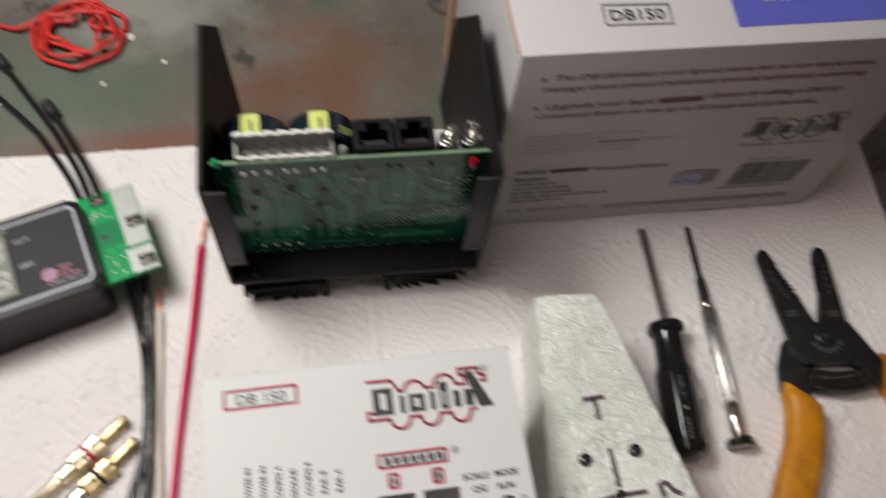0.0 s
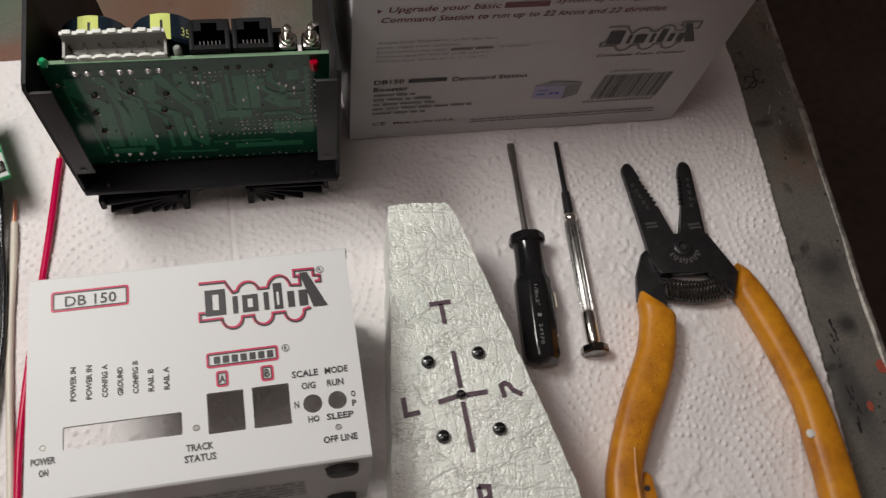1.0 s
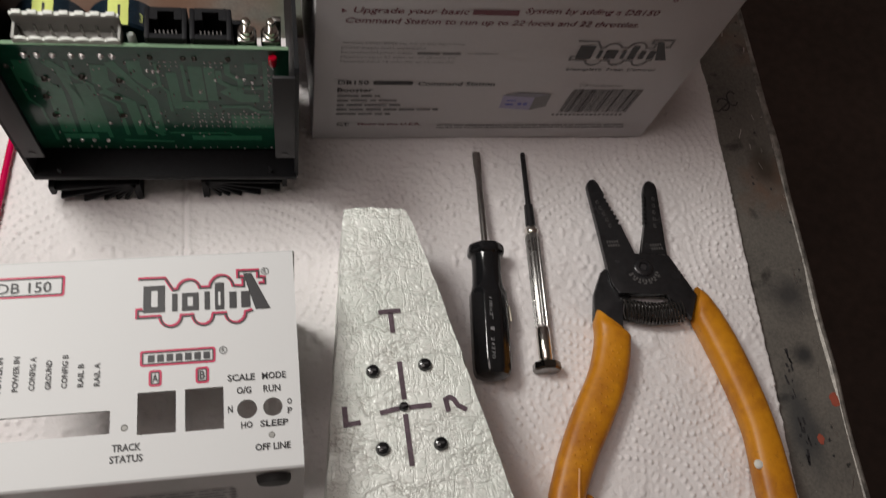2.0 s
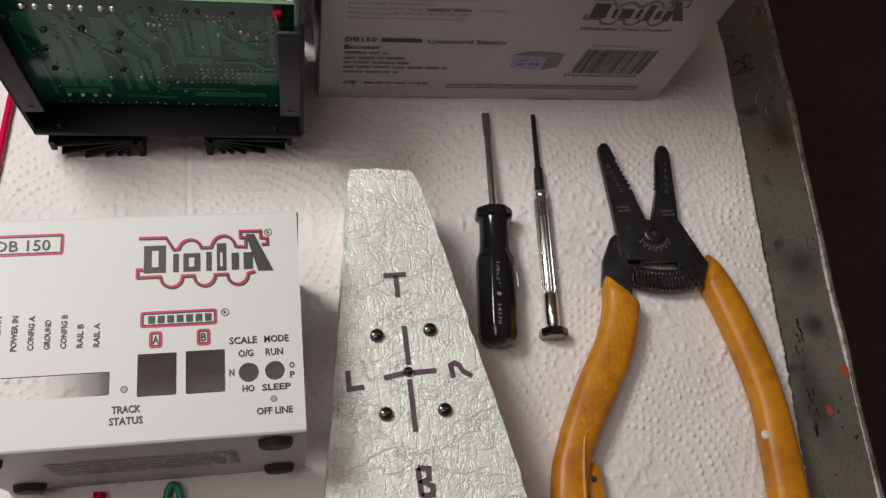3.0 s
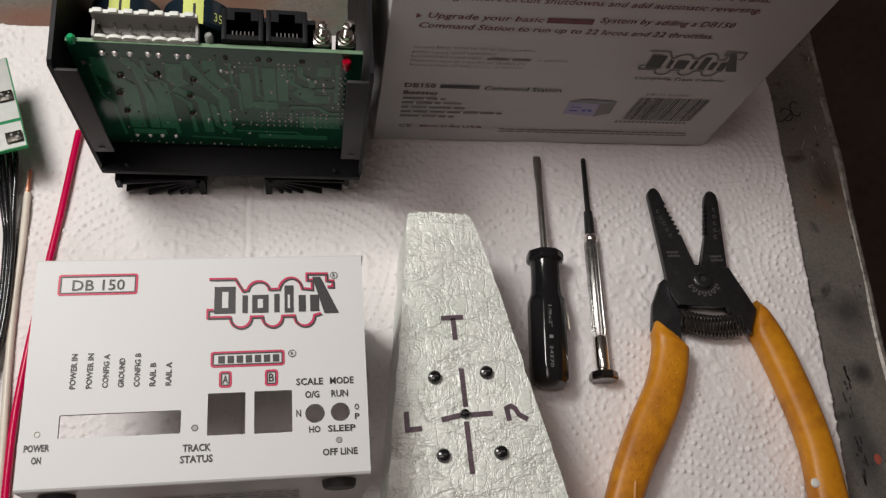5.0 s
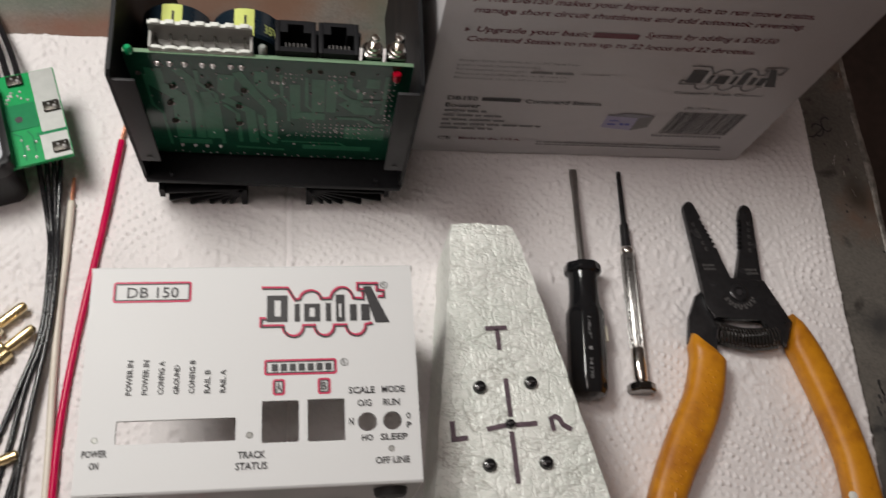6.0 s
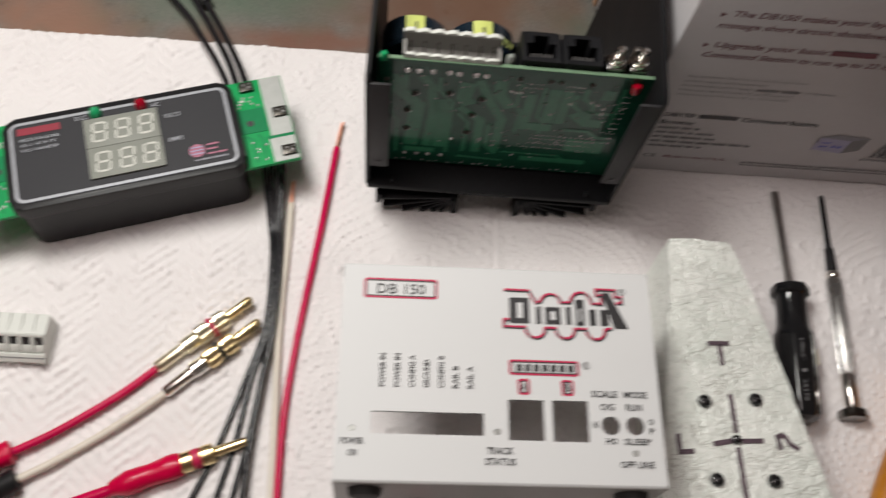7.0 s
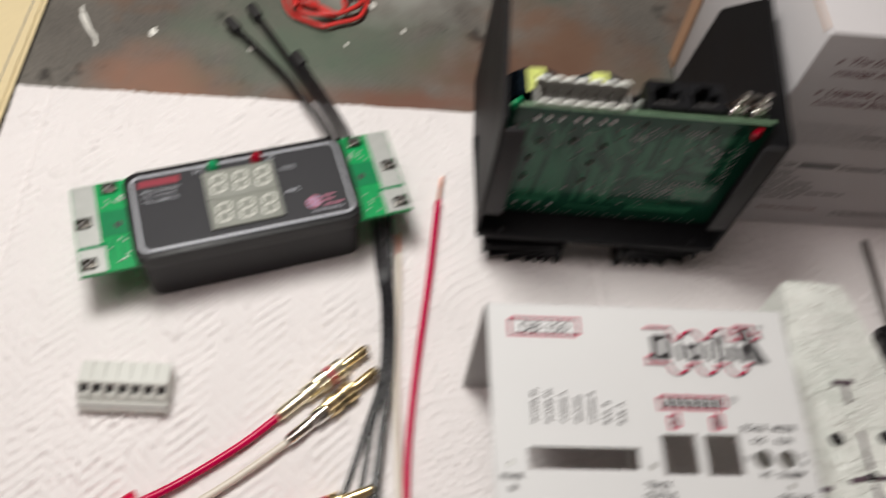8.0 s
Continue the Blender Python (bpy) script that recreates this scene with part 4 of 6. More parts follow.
    pads = [(rnd.uniform(0.022, 0.072), rnd.uniform(0.030, 0.086)) for _ in range(56)] + [(rnd.uniform(-0.012, 0.022), rnd.uniform(0.034, 0.084)) for _ in range(14)]
    pads += [(0.0353 + 0.00215 * (k % 15), (0.0412, 0.0446, 0.0480, 0.0505)[k // 15]) for k in range(60) if k < 15 or k % 15 > 2]
    pads += [(-0.0085 + 0.0026 * k, 0.0240 + 0.0006 * math.sin(k * 2.1)) for k in range(31) if k % 4 != 3]
    pads += [(x + 0.0018 * (k % 4), 0.0845 - 0.0026 * (k // 4)) for x in (0.0345, 0.0490) for k in range(8)]
    pads += [(0.0695 + 0.0018 * (k % 2), 0.081 - 0.0036 * (k // 2)) for k in range(20)]
    for x, z in pads:
        r = rnd.uniform(0.00024, 0.0005)
        lathe((x, yb, z), (x, yb - 1, z), [(0, r), (r * 0.6, r * 0.7), (r * 0.9, r * 0.2)], 6, rest)
    tagged(part("small_solder_joints", lean(rest), M_SOLDER, board, "scattered small solder joints"), kind="stuff")
    dark = bmesh.new()
    for _ in range(60):
        x, z, w, h = rnd.uniform(-0.010, 0.072), rnd.uniform(0.034, 0.0885), rnd.uniform(0.0003, 0.0006), rnd.uniform(0.0003, 0.0012)
        add_box(dark, x, x + w, yb - 0.0004, yb, z, z + h)
    tagged(part("small_dark_joints", lean(dark), M_DULL, board, "scattered dark component leads"), kind="stuff")
    # what stands behind the board, facing up
    # one moulding in three greys: lit rims paler, shaded walls darker
    hx0, hx1, hy = -0.0082, 0.0242, yb + 0.0010
    header = part("terminal_header", lean(joined(a_box(hx0, hx1, hy, hy + 0.0010, 0.088, 0.0938), a_box(hx0, hx1, hy + 0.0062, hy + 0.0072, 0.088, 0.0990), a_box(hx0, hx1, hy, hy + 0.0072, 0.088, 0.0905),
                                                 a_box(hx0, hx0 + 0.0008, hy, hy + 0.0072, 0.088, 0.0950), a_box(hx1 - 0.0008, hx1, hy, hy + 0.0072, 0.088, 0.0950))), M_GREY_PLASTIC, dev, "grey plastic seven-pole terminal header")
    step = (hx1 - hx0) / 7
    rim = [(hx0, 0.0930), (hx0, 0.0938)]
    for k in range(7):
        rim += [(px, pz) for px, pz in arc(hx0 + step * (k + 0.5), 0.0939, step * 0.46, 0.0009, 180, 0, 6)]
    rim += [(hx1, 0.0938), (hx1, 0.0930)]
    scallop = turn(prism(rim, 0, 0.0011), Matrix(((1, 0, 0, 0), (0, 0, -1, hy + 0.0010), (0, 1, 0, 0), (0, 0, 0, 1))))
    part("scalloped_rim", lean(scallop), M_PALE_PLASTIC, header, "pale scalloped front rim")
    part("front_face", lean(a_box(hx0, hx1, hy - 0.0003, hy, 0.0885, 0.0932)), M_MID_PLASTIC, header)
    for k in range(7):
        cx = hx0 + step * (k + 0.5)
        part("crenel", lean(a_box(cx - step * 0.30, cx + step * 0.30, hy + 0.0058, hy + 0.0074, 0.0989, 0.1001, bevel=0.0002)), M_PALE_PLASTIC, header)
        part("pin", lean(a_box(cx - 0.0004, cx + 0.0004, hy + 0.0036, hy + 0.0044, 0.0900, 0.0965)), M_DARK_CHROME, header)
    part("rear_rim", lean(a_box(hx0, hx1, hy + 0.0060, hy + 0.0073, 0.0986, 0.0992)), M_PALE_PLASTIC, header)
    for cx in (-0.0035, 0.0208):
        r, cz, ya, ye = 0.0120, 0.0682, yb + 0.0181, yb + 0.0302
        cap = part("capacitor", lean(lathe((cx, ya, cz), (cx, ye, cz), [(0, r - 0.001), (0.001, r), (ye - ya - 0.001, r), (ye - ya, r - 0.001)], 36)), M_CAP, dev, "dark blue capacitor with yellow-green stripe")
        pts = [(cx + (r + 0.0001) * math.cos(radians(a)), cz + (r + 0.0001) * math.sin(radians(a))) for a in np.linspace(76, 109, 9)]
        bm = bmesh.new()
        rows = [[bm.verts.new((x, yy, z)) for x, z in pts] for yy in (ya - 0.0002, ye - 0.001)]
        for i in range(len(pts) - 1):
            bm.faces.new((rows[0][i], rows[0][i + 1], rows[1][i + 1], rows[1][i]))
        part("stripe", lean(bm), M_STRIPE, cap, "yellow-green printed stripe")
        part("minus_sign", lean(a_box(cx - 0.0005, cx + 0.0003, ya + 0.003, ya + 0.008, cz + r, cz + r + 0.0003)), M_INK, cap)
    part("lettering", lean(words("35V", 0.0058, 0.0036, Matrix.Translation((0.0287, yb + 0.0200, 0.0773)) @ pose(0, 0, 0, 0, 41, 0) @ Matrix.Translation((-0.0023, 0, 0.0004)), 0.0)), M_STRIPE, dev, "pale printed lettering")
    for cx in (0.0380, 0.0520):
        a, b, ya, ye = cx - 0.0066, cx + 0.0066, yb + 0.0018, yb + 0.0142
        zt, wx = 0.0955, 0.0016
        jack = part("modular_jack", lean(joined(a_box(a, a + wx, ya, ye, 0.075, zt, bevel=0.0003), a_box(b - wx, b, ya, ye, 0.075, zt, bevel=0.0003), a_box(a + wx, b - wx, ya, ya + 0.0018, 0.075, zt), a_box(a + wx, b - wx, ye - 0.0016, ye, 0.075, zt),
                                        a_box(a + wx, b - wx, ya, ye, 0.075, 0.0795), a_box(a + wx, a + wx + 0.0024, ye - 0.0048, ye - 0.0016, 0.079, zt), a_box(b - wx - 0.0024, b - wx, ye - 0.0048, ye - 0.0016, 0.079, zt))), M_CHASSIS, dev, "black modular telephone-style jack")
        for k in range(6):
            x = cx - 0.0032 + 0.00128 * k
            part("contact", lean(a_box(x - 0.0002, x + 0.0002, ya + 0.0018, ya + 0.0040, 0.084, 0.0945)), M_WORN, jack)
    for cx in (0.0632, 0.0710):
        sw = part("toggle_switch", lean(a_box(cx - 0.0032, cx + 0.0032, yb + 0.002, yb + 0.0085, 0.080, 0.0945, bevel=0.0012)), M_DARK_CHROME, dev, "small nickel-plated toggle switch")
        part("bushing", lean(lathe((cx, yb + 0.005, 0.0945), (cx, yb + 0.005, 1), [(0, 0.0026), (0.0010, 0.0026), (0.0011, 0.0021), (0.0030, 0.0021)], 16)), M_CHROME, sw)
        part("lever", lean(lathe((cx, yb + 0.005, 0.0970), (cx + 0.0009, yb + 0.0048, 0.12), [(0, 0.0008), (0.0030, 0.0009), (0.0034, 0.0013), (0.0042, 0.0015), (0.0051, 0.0012), (0.0054, 0.0004)], 14)), M_CHROME, sw)
    part("clip", lean(a_box(0.0715, 0.0745, yb + 0.0125, yb + 0.0145, 0.084, 0.0920, bevel=0.0003)), M_STEEL, dev, "small steel clip")
    # Added plate, no known part; keeps the gap behind the components dark.
    part("dark_backing_plate", lean(a_box(xl + 0.003, 0.062, yb + 0.0325, yb + 0.0345, 0.030, 0.0620)), M_CHASSIS, dev, "added black plate behind the components")
    part("indicator", lean(lathe((0.0712, yb - 0.001, 0.0905), (0.0712, yb - 0.0035, 0.080), [(0.0002, 0.0012), (0.0006, 0.0015), (0.0032, 0.0015), (0.0042, 0.0011), (0.0046, 0.0004)], 14)), M_RED_LENS, dev, "red indicator lamp")
    part("indicator", lean(lathe((xl + 0.0045, yb + 0.0008, 0.0915), (xl + 0.0045, yb + 0.0008, 1), [(0, 0.0014), (0.0024, 0.0014), (0.0033, 0.0008)], 14)), M_GREEN_LENS, dev, "green indicator lamp")
    part("indicator", lean(lathe((0.0275, yb + 0.003, 0.0905), (0.0275, yb + 0.003, 1), [(0, 0.0014), (0.0045, 0.0014), (0.0054, 0.0008)], 14)), M_CLEAR_LENS, dev, "clear indicator lamp")


chassis()


# ---- the printed carton ----
def carton():
    x0, x1, yf, yt, yr, h = 0.0868, 0.2370, 0.2370, 0.2285, 0.338, 0.1235
    skew = 0.023
    box = thing("product_carton", ((x0 + x1) / 2, 0.285, 0), "white printed product carton standing on the towel", "carton")
    bm = bmesh.new()
    low = [bm.verts.new(p) for p in ((x0, yf, 0.0006), (x1, yf - (x1 - x0) * skew, 0.0006), (x1 + 0.001, yr, 0.0006), (x0 - 0.001, yr, 0.0006))]
    top = [bm.verts.new(p) for p in ((x0 - 0.001, yt, h), (x1 + 0.001, yt - (x1 - x0) * skew, h), (x1 + 0.001, yr - 0.004, h - 0.001), (x0 - 0.001, yr - 0.004, h - 0.001))]
    bm.faces.new(low[::-1])
    bm.faces.new(top)
    for i in range(4):
        bm.faces.new((low[i], low[(i + 1) % 4], top[(i + 1) % 4], top[i]))
    bmesh.ops.bevel(bm, geom=list(bm.edges), offset=0.0009, segments=2, profile=0.5, affect="EDGES")
    body = part("carton_body", bm, M_CARTON, box)
    part("lid_edge", tube([(x0 - 0.0012, yt + 0.0022, h - 0.0008), (x0 - 0.0012, yr - 0.006, h - 0.0016)], 0.0005, 6), M_KRAFT, box, "brown cut edge of the lid board")
    part("tuck_flap", a_box(x0 - 0.0026, x0 - 0.0014, yr - 0.012, yr - 0.0035, 0.003, h - 0.004), M_KRAFT, box, "brown edge of the tucked-in rear flap")
    tilt = math.degrees(math.atan2(yf - yt, h))

    def front(x, z):
        k = (z - 0.0006) / (h - 0.0006)
        return Matrix.Translation((x, yf + (yt - yf) * k - (x - x0) * skew - 0.00025, z)) @ pose(0, 0, 0, 0, 0, -math.degrees(skew)) @ pose(0, 0, 0, 90 + tilt)

    def line(text, xa, xb, z, height, mat, bold=0.01, shear=0.0):
        m = front(xa, z)
        if shear:
            m = m @ Matrix(((1, shear, 0, 0), (0, 1, 0, 0), (0, 0, 1, 0), (0, 0, 0, 1)))
        part("lettering", words(text, xb - xa, height, m, bold), mat, body)

    slant = 0.22
    line("The DB150 makes your layout more fun to run more trains,", 0.0985, 0.2135, 0.1082, 0.0042, M_MAROON, 0.012, slant)
    line("manage short circuit shutdowns and add automatic reversing.", 0.0960, 0.2130, 0.1020, 0.0042, M_MAROON, 0.012, slant)
    line("Upgrade your basic", 0.0985, 0.1385, 0.0912, 0.0042, M_MAROON, 0.012, slant)
    line("System by adding a DB150", 0.1585, 0.2075, 0.0926, 0.0042, M_MAROON, 0.012, slant)
    line("Command Station to run up to 22 locos and 22 throttles.", 0.0960, 0.2030, 0.0853, 0.0042, M_MAROON, 0.012, slant)
    part("trade_word_shape", bars([(0, 0.0165, 0, 0.0031)], front(0.1402, 0.0921)), M_MAROON, body)
    for z in (0.1092, 0.0924):
        bm = bmesh.new()
        bm.faces.new([bm.verts.new(front(0.0950 + a, z + b).translation) for a, b in ((0, -0.0006), (0.0018, 0.0008), (0, 0.0022))])
        part("arrow_mark", bm, M_MAROON, body)
    rows = (("Accepts Either 50/60 Hz AC or DC input from", 0.1410, 0.0730), ("power supply (sold separately)", 0.1268, 0.0700), ("Maximum input 22 volts AC or 28 volts DC", 0.1395, 0.0640), ("Minimum input 12 volts AC or 12 volts DC", 0.1390, 0.0610))
    for text, xb, z in rows:
        line(text, 0.0960, xb, z, 0.0020, M_GREY_INK, 0.0)
    line("Recommended power supply:", 0.0960, 0.1228, 0.0670, 0.0020, M_GREY_INK, 0.0)
    line("or equivalent", 0.1430, 0.1545, 0.0670, 0.0020, M_GREY_INK, 0.0)
    part("trade_word_shape", bars([(0, 0.0085, 0, 0.0014), (0.0095, 0.0165, 0, 0.0014)], front(0.1240, 0.0671)), M_GREY_INK, body)
    line("DB150", 0.0958, 0.1078, 0.0458, 0.0031, M_INK, 0.016)
    part("trade_word_shape", bars([(0, 0.0155, 0, 0.0026)], front(0.1095, 0.0458)), M_INK, body)
    line("Command Station", 0.1270, 0.1580, 0.0452, 0.0031, M_INK, 0.016)
    line("Booster", 0.0958, 0.1098, 0.0403, 0.0031, M_INK, 0.016)
    for k, xb in enumerate((0.0170, 0.0240, 0.0265, 0.0420, 0.0225)):
        part("small_print", bars(word_bars(0.0, xb, 0.0, 0.0015, 70 + k), front(0.0960, 0.0366 - 0.0036 * k)), M_GREY_INK, body)
    line("CE", 0.0965, 0.1020, 0.0130, 0.0026, M_INK, 0.0)
    line("Made in the U.S.A.", 0.1055, 0.1325, 0.0133, 0.0021, M_MAROON, 0.014)
    for k in range(2):
        part("small_print", bars(word_bars(0.0, 0.085, 0.0, 0.0009, 80 + k), front(0.1395, 0.0128 - 0.0022 * k)), M_GREY_INK, body)
    # bar code
    rnd = random.Random(8)
    x, strips = 0.0, []
    while x < 0.0305:
        w = rnd.choice((0.00028, 0.00042, 0.0007))
        strips.append((x, x + w, 0.0, 0.0185))
        x += w + rnd.choice((0.0003, 0.00045, 0.0006))
    for strip in strips:
        part("bar", bars([strip], front(0.1905, 0.0245) @ Matrix(((1, 0.08, 0, 0), (0, 1, 0, 0), (0, 0, 1, 0), (0, 0, 0, 1)))), M_INK, body)
    line("DB150 Booster", 0.1935, 0.2120, 0.0450, 0.0020, M_GREY_INK, 0.0)
    part("small_print", bars([(0.0019 * k, 0.0019 * k + 0.0012, 0, 0.0016) for k in range(17)], front(0.1880, 0.0215)), M_GREY_INK, body)
    # picture of the device
    pic = [((0.0, 0.002), (0.0125, 0.0005), (0.0125, 0.0085), (0.0, 0.0095)), ((0.0125, 0.0005), (0.0185, 0.003), (0.0185, 0.0105), (0.0125, 0.0085)), ((0.0, 0.0095), (0.0125, 0.0085), (0.0185, 0.0105), (0.006, 0.0115))]
    for k, poly in enumerate(pic):
        bm = bmesh.new()
        bm.faces.new([bm.verts.new(front(0.1635 + 1.08 * a, 0.0255 + 1.3 * b).translation) for a, b in poly])
        part("device_picture", bm, (M_LILAC, M_GREY_INK, M_SILVER_DARK)[k], body)
    part("device_picture", bars([(0.0015, 0.0055, 0.0062, 0.0070), (0.0015, 0.0050, 0.0030, 0.0042), (0.0068, 0.0085, 0.0030, 0.0048), (0.0092, 0.0110, 0.0030, 0.0048)], front(0.1640, 0.0275) @ pose(0, 0, 0.0001)), M_BLUE, body)
    # maker's mark as plain shapes
    ox, oz, s = 0.1835, 0.0612, 0.00097
    top_line = [(0, 16.5), (8, 16.4), (10.6, 11.8)] + arc(15.4, 11.8, 3.4, 3.2, 170, 10) + arc(25.2, 11.6, 3.7, 4.4, 170, 10) + [(32, 12.2), (32, 15.4), (30.4, 15.4), (30.4, 17.6), (38.4, 17.6), (38.4, 13.0), (36.8, 13.0)]
    low_line = [(1.5, 6.0), (0, 6.0), (0, 3.4), (6.6, 3.4)] + arc(10, 3.3, 3.2, 3.4, 180, 360) + arc(19.6, 3.3, 3.1, 3.4, 180, 360) + arc(29.4, 3.3, 3.1, 3.4, 180, 360) + [(34.6, 3.8)]
    for pts in (top_line, low_line):
        part("mark_outline", stroke([(a * s, b * s) for a, b in pts], 0.0009, front(ox, oz)), M_GREY_INK, body)
    blocks = [[(a, c), (b, c), (b, d), (a, d)] for a, b, c, d in ((1.8, 8.2, 4.6, 13.6), (10.4, 12.0, 4.6, 10.6), (13.4, 18.2, 4.6, 10.6), (20.2, 21.8, 4.6, 10.8), (23.4, 26.2, 4.4, 13.6), (27.8, 30.0, 4.6, 10.2), (31.4, 34.2, 4.6, 10.2))]
    for poly in blocks + [[(32.2, 16.4), (34.8, 16.4), (40.4, 3.8), (35.8, 3.8)]]:
        bm = bmesh.new()
        bm.faces.new([bm.verts.new(front(ox + a * s, oz + b * s).translation) for a, b in poly])
        part("mark_shape", bm, M_INK, body)
    line("Complete Train Control", 0.1838, 0.2205, 0.0565, 0.0025, M_INK, 0.008, slant)

    # upper face
    def upper(x, y):
        return Matrix.Translation((x, y, h + 0.0003))

    bm = bmesh.new()
    bm.faces.new([bm.verts.new(upper(*p).translation) for p in ((0.1605, 0.2345), (x1 - 0.002, 0.2335), (x1 - 0.002, 0.318), (0.1655, 0.318))])
    part("blue_field", bm, M_BLUE, body, "blue-violet printed field")
    part("small_print", bars(word_bars(0, 0.040, 0, 0.002, 91), Matrix.Translation((0.172, 0.2445, h + 0.0006))), M_LILAC, body)
    part("label_border", stroke([(0.1160, 0.2390), (0.1385, 0.2380), (0.1390, 0.2465), (0.1165, 0.2478), (0.1160, 0.2390)], 0.0007, Matrix.Translation((0, 0, h + 0.0003))), M_GREY_INK, body)
    part("lettering", words("DB150", 0.0185, 0.0048, upper(0.1182, 0.2406) @ pose(0, 0, 0, 0, 0, -2), 0.01), M_INK, body)


carton()


# ---- galvanised sheet-metal block with pencilled letters and screws ----
def metal_block():
    blk = thing("metal_template_block", (0.113, 0.11, 0), "tapered galvanised sheet-metal block with marker letters and black screws", "metal block")
    zt = 0.0395
    outline = [(0.0948, 0.1826), (0.1000, 0.1831), (0.1080, 0.1821), (0.1158, 0.1822), (0.1176, 0.1810), (0.1192, 0.1765), (0.1246, 0.155), (0.1340, 0.112), (0.1435, 0.067), (0.1520, 0.026), (0.0745, 0.026), (0.0802, 0.071), (0.0835, 0.096), (0.0880, 0.130), (0.0925, 0.163), (0.0933, 0.175)]
    bm = prism(ragged(outline, 0.0042, 0.00032, 3), 0.0006, zt, bevel=0.0006)
    part("sheet_metal_body", bm, M_GALV, blk, "spangled zinc surface")
    for x, y in ((0.0998, 0.1197), (0.1180, 0.1207), (0.1008, 0.0930), (0.1203, 0.0930), (0.1092, 0.1066)):
        small = x == 0.1092
        r = 0.0017 if small else 0.0024
        scr = part("screw", lathe((x, y, zt - 0.001), (x, y, 1), [(0, r), (0.0016, r), (0.0026, r * 0.8), (0.0031, r * 0.35)], 18), M_GLOSS_BLACK, blk, "small shiny black screw head")
        # black bar laid on the head for the shade in its slot
        part("slot", a_box(x - 0.0010, x + 0.0010, y - 0.0003, y + 0.0003, zt + 0.0019, zt + 0.00225), M_INK, scr)
    m = Matrix.Translation((0, 0, zt + 0.00035))
    strokes = ([(0.1036, 0.1410), (0.1115, 0.1412)], [(0.1078, 0.1408), (0.1080, 0.1330)], [(0.0892, 0.1082), (0.0893, 0.1020), (0.0942, 0.1024)], [(0.1243, 0.1036), (0.1237, 0.1079), (0.1252, 0.1086), (0.1266, 0.1078), (0.1277, 0.1056), (0.1306, 0.1038)],
               [(0.1092, 0.1225), (0.1096, 0.1090)], [(0.1094, 0.1040), (0.1099, 0.0865)], [(0.1010, 0.1050), (0.1076, 0.1062)], [(0.1110, 0.1062), (0.1187, 0.1064)], [(0.1095, 0.0750), (0.1100, 0.0660)],
               [(0.1095, 0.0750), (0.1130, 0.0745), (0.1128, 0.0712), (0.1105, 0.0705), (0.1138, 0.0690), (0.1135, 0.0664), (0.1100, 0.0660)])
    for s in strokes:
        part("marker_stroke", stroke(s, 0.0017, m), M_MARKER, blk, "purple-black marker stroke")


metal_block()


# ---- hand tools ----
def screwdriver():
    tip, neck, end = Vector((0.1573, 0.2262, 0.0038)), Vector((0.1538, 0.1786, 0.0082)), Vector((0.1487, 0.1218, 0.0084))
    tool = thing("screwdriver", (0.153, 0.17, 0), "small flat-blade screwdriver with black plastic handle", "screwdriver")
    d = (neck - tip)
    part("blade", joined(tube([tip, tip + d * 0.08, tip + d * 0.16, tip + d * 0.24], lambda t: 0.0018 - 0.0004 * abs(t - 0.4), 10, flat=0.35), lathe(tip + d * 0.20, neck, [(0, 0.0011), (0.002, 0.0014), (d.length * 0.82, 0.0014)], 14)), M_STEEL, tool, "dull steel shank")
    hd = (end - neck)
    prof = [(-0.0005, 0.0054), (0.0004, 0.0073), (0.0012, 0.0076), (0.0034, 0.0076), (0.0042, 0.0072), (0.0048, 0.0062), (0.0070, 0.0059), (0.0120, 0.0059), (0.0170, 0.0062), (0.0196, 0.0068), (0.0210, 0.0075), (0.0240, 0.0076), (0.0480, 0.0076), (0.0530, 0.0074), (0.0552, 0.0066), (0.0562, 0.0045), (0.0566, 0.0015)]
    bm = lathe(neck, end, prof, 48)
    side = hd.normalized().cross(Vector((0, 0, 1))).normalized()
    ax = hd.normalized()
    for v in bm.verts:
        r = v.co - neck
        s = r.dot(ax)
        rad = r - ax * s
        a = math.atan2(rad.z, rad.dot(side)) + math.pi / 8
        flat = math.cos(math.pi / 8) / math.cos((a % (math.pi / 4)) - math.pi / 8)
        k = min(1.0, max(0.0, (s - 0.014) / 0.008)) if s > 0.005 else (0.9 if s < 0.0045 else 0.0)
        v.co = neck + ax * s + rad * (1 + (flat * 1.035 - 1) * k)
    handle = part("handle", bm, M_GLOSS_BLACK, tool, "glossy black eight-sided plastic handle", angle=24)
    m = Matrix.Translation(neck + ax * 0.0255 + side * 0.0014 + Vector((0, 0, 0.0080))) @ pose(0, 0, 0, 0, 0, math.degrees(math.atan2(ax.y, ax.x)))
    part("lettering", joined(words('1/8x2"', 0.0090, 0.0014, m, 0.0), words("24370", 0.0085, 0.0014, m @ pose(0.0165, 0, 0), 0.0), bars([(0.0122, 0.0136, 0.0, 0.0016)], m)), M_GREY_INK, handle, "pale printed lettering")
    # thin ivory strip stands in for the highlight along the handle's side
    part("highlight_strip", a_box(0.1590, 0.1597, 0.1450, 0.1515, 0.0085, 0.0102, bevel=0.0003), M_HIGHLIGHT, handle)


screwdriver()


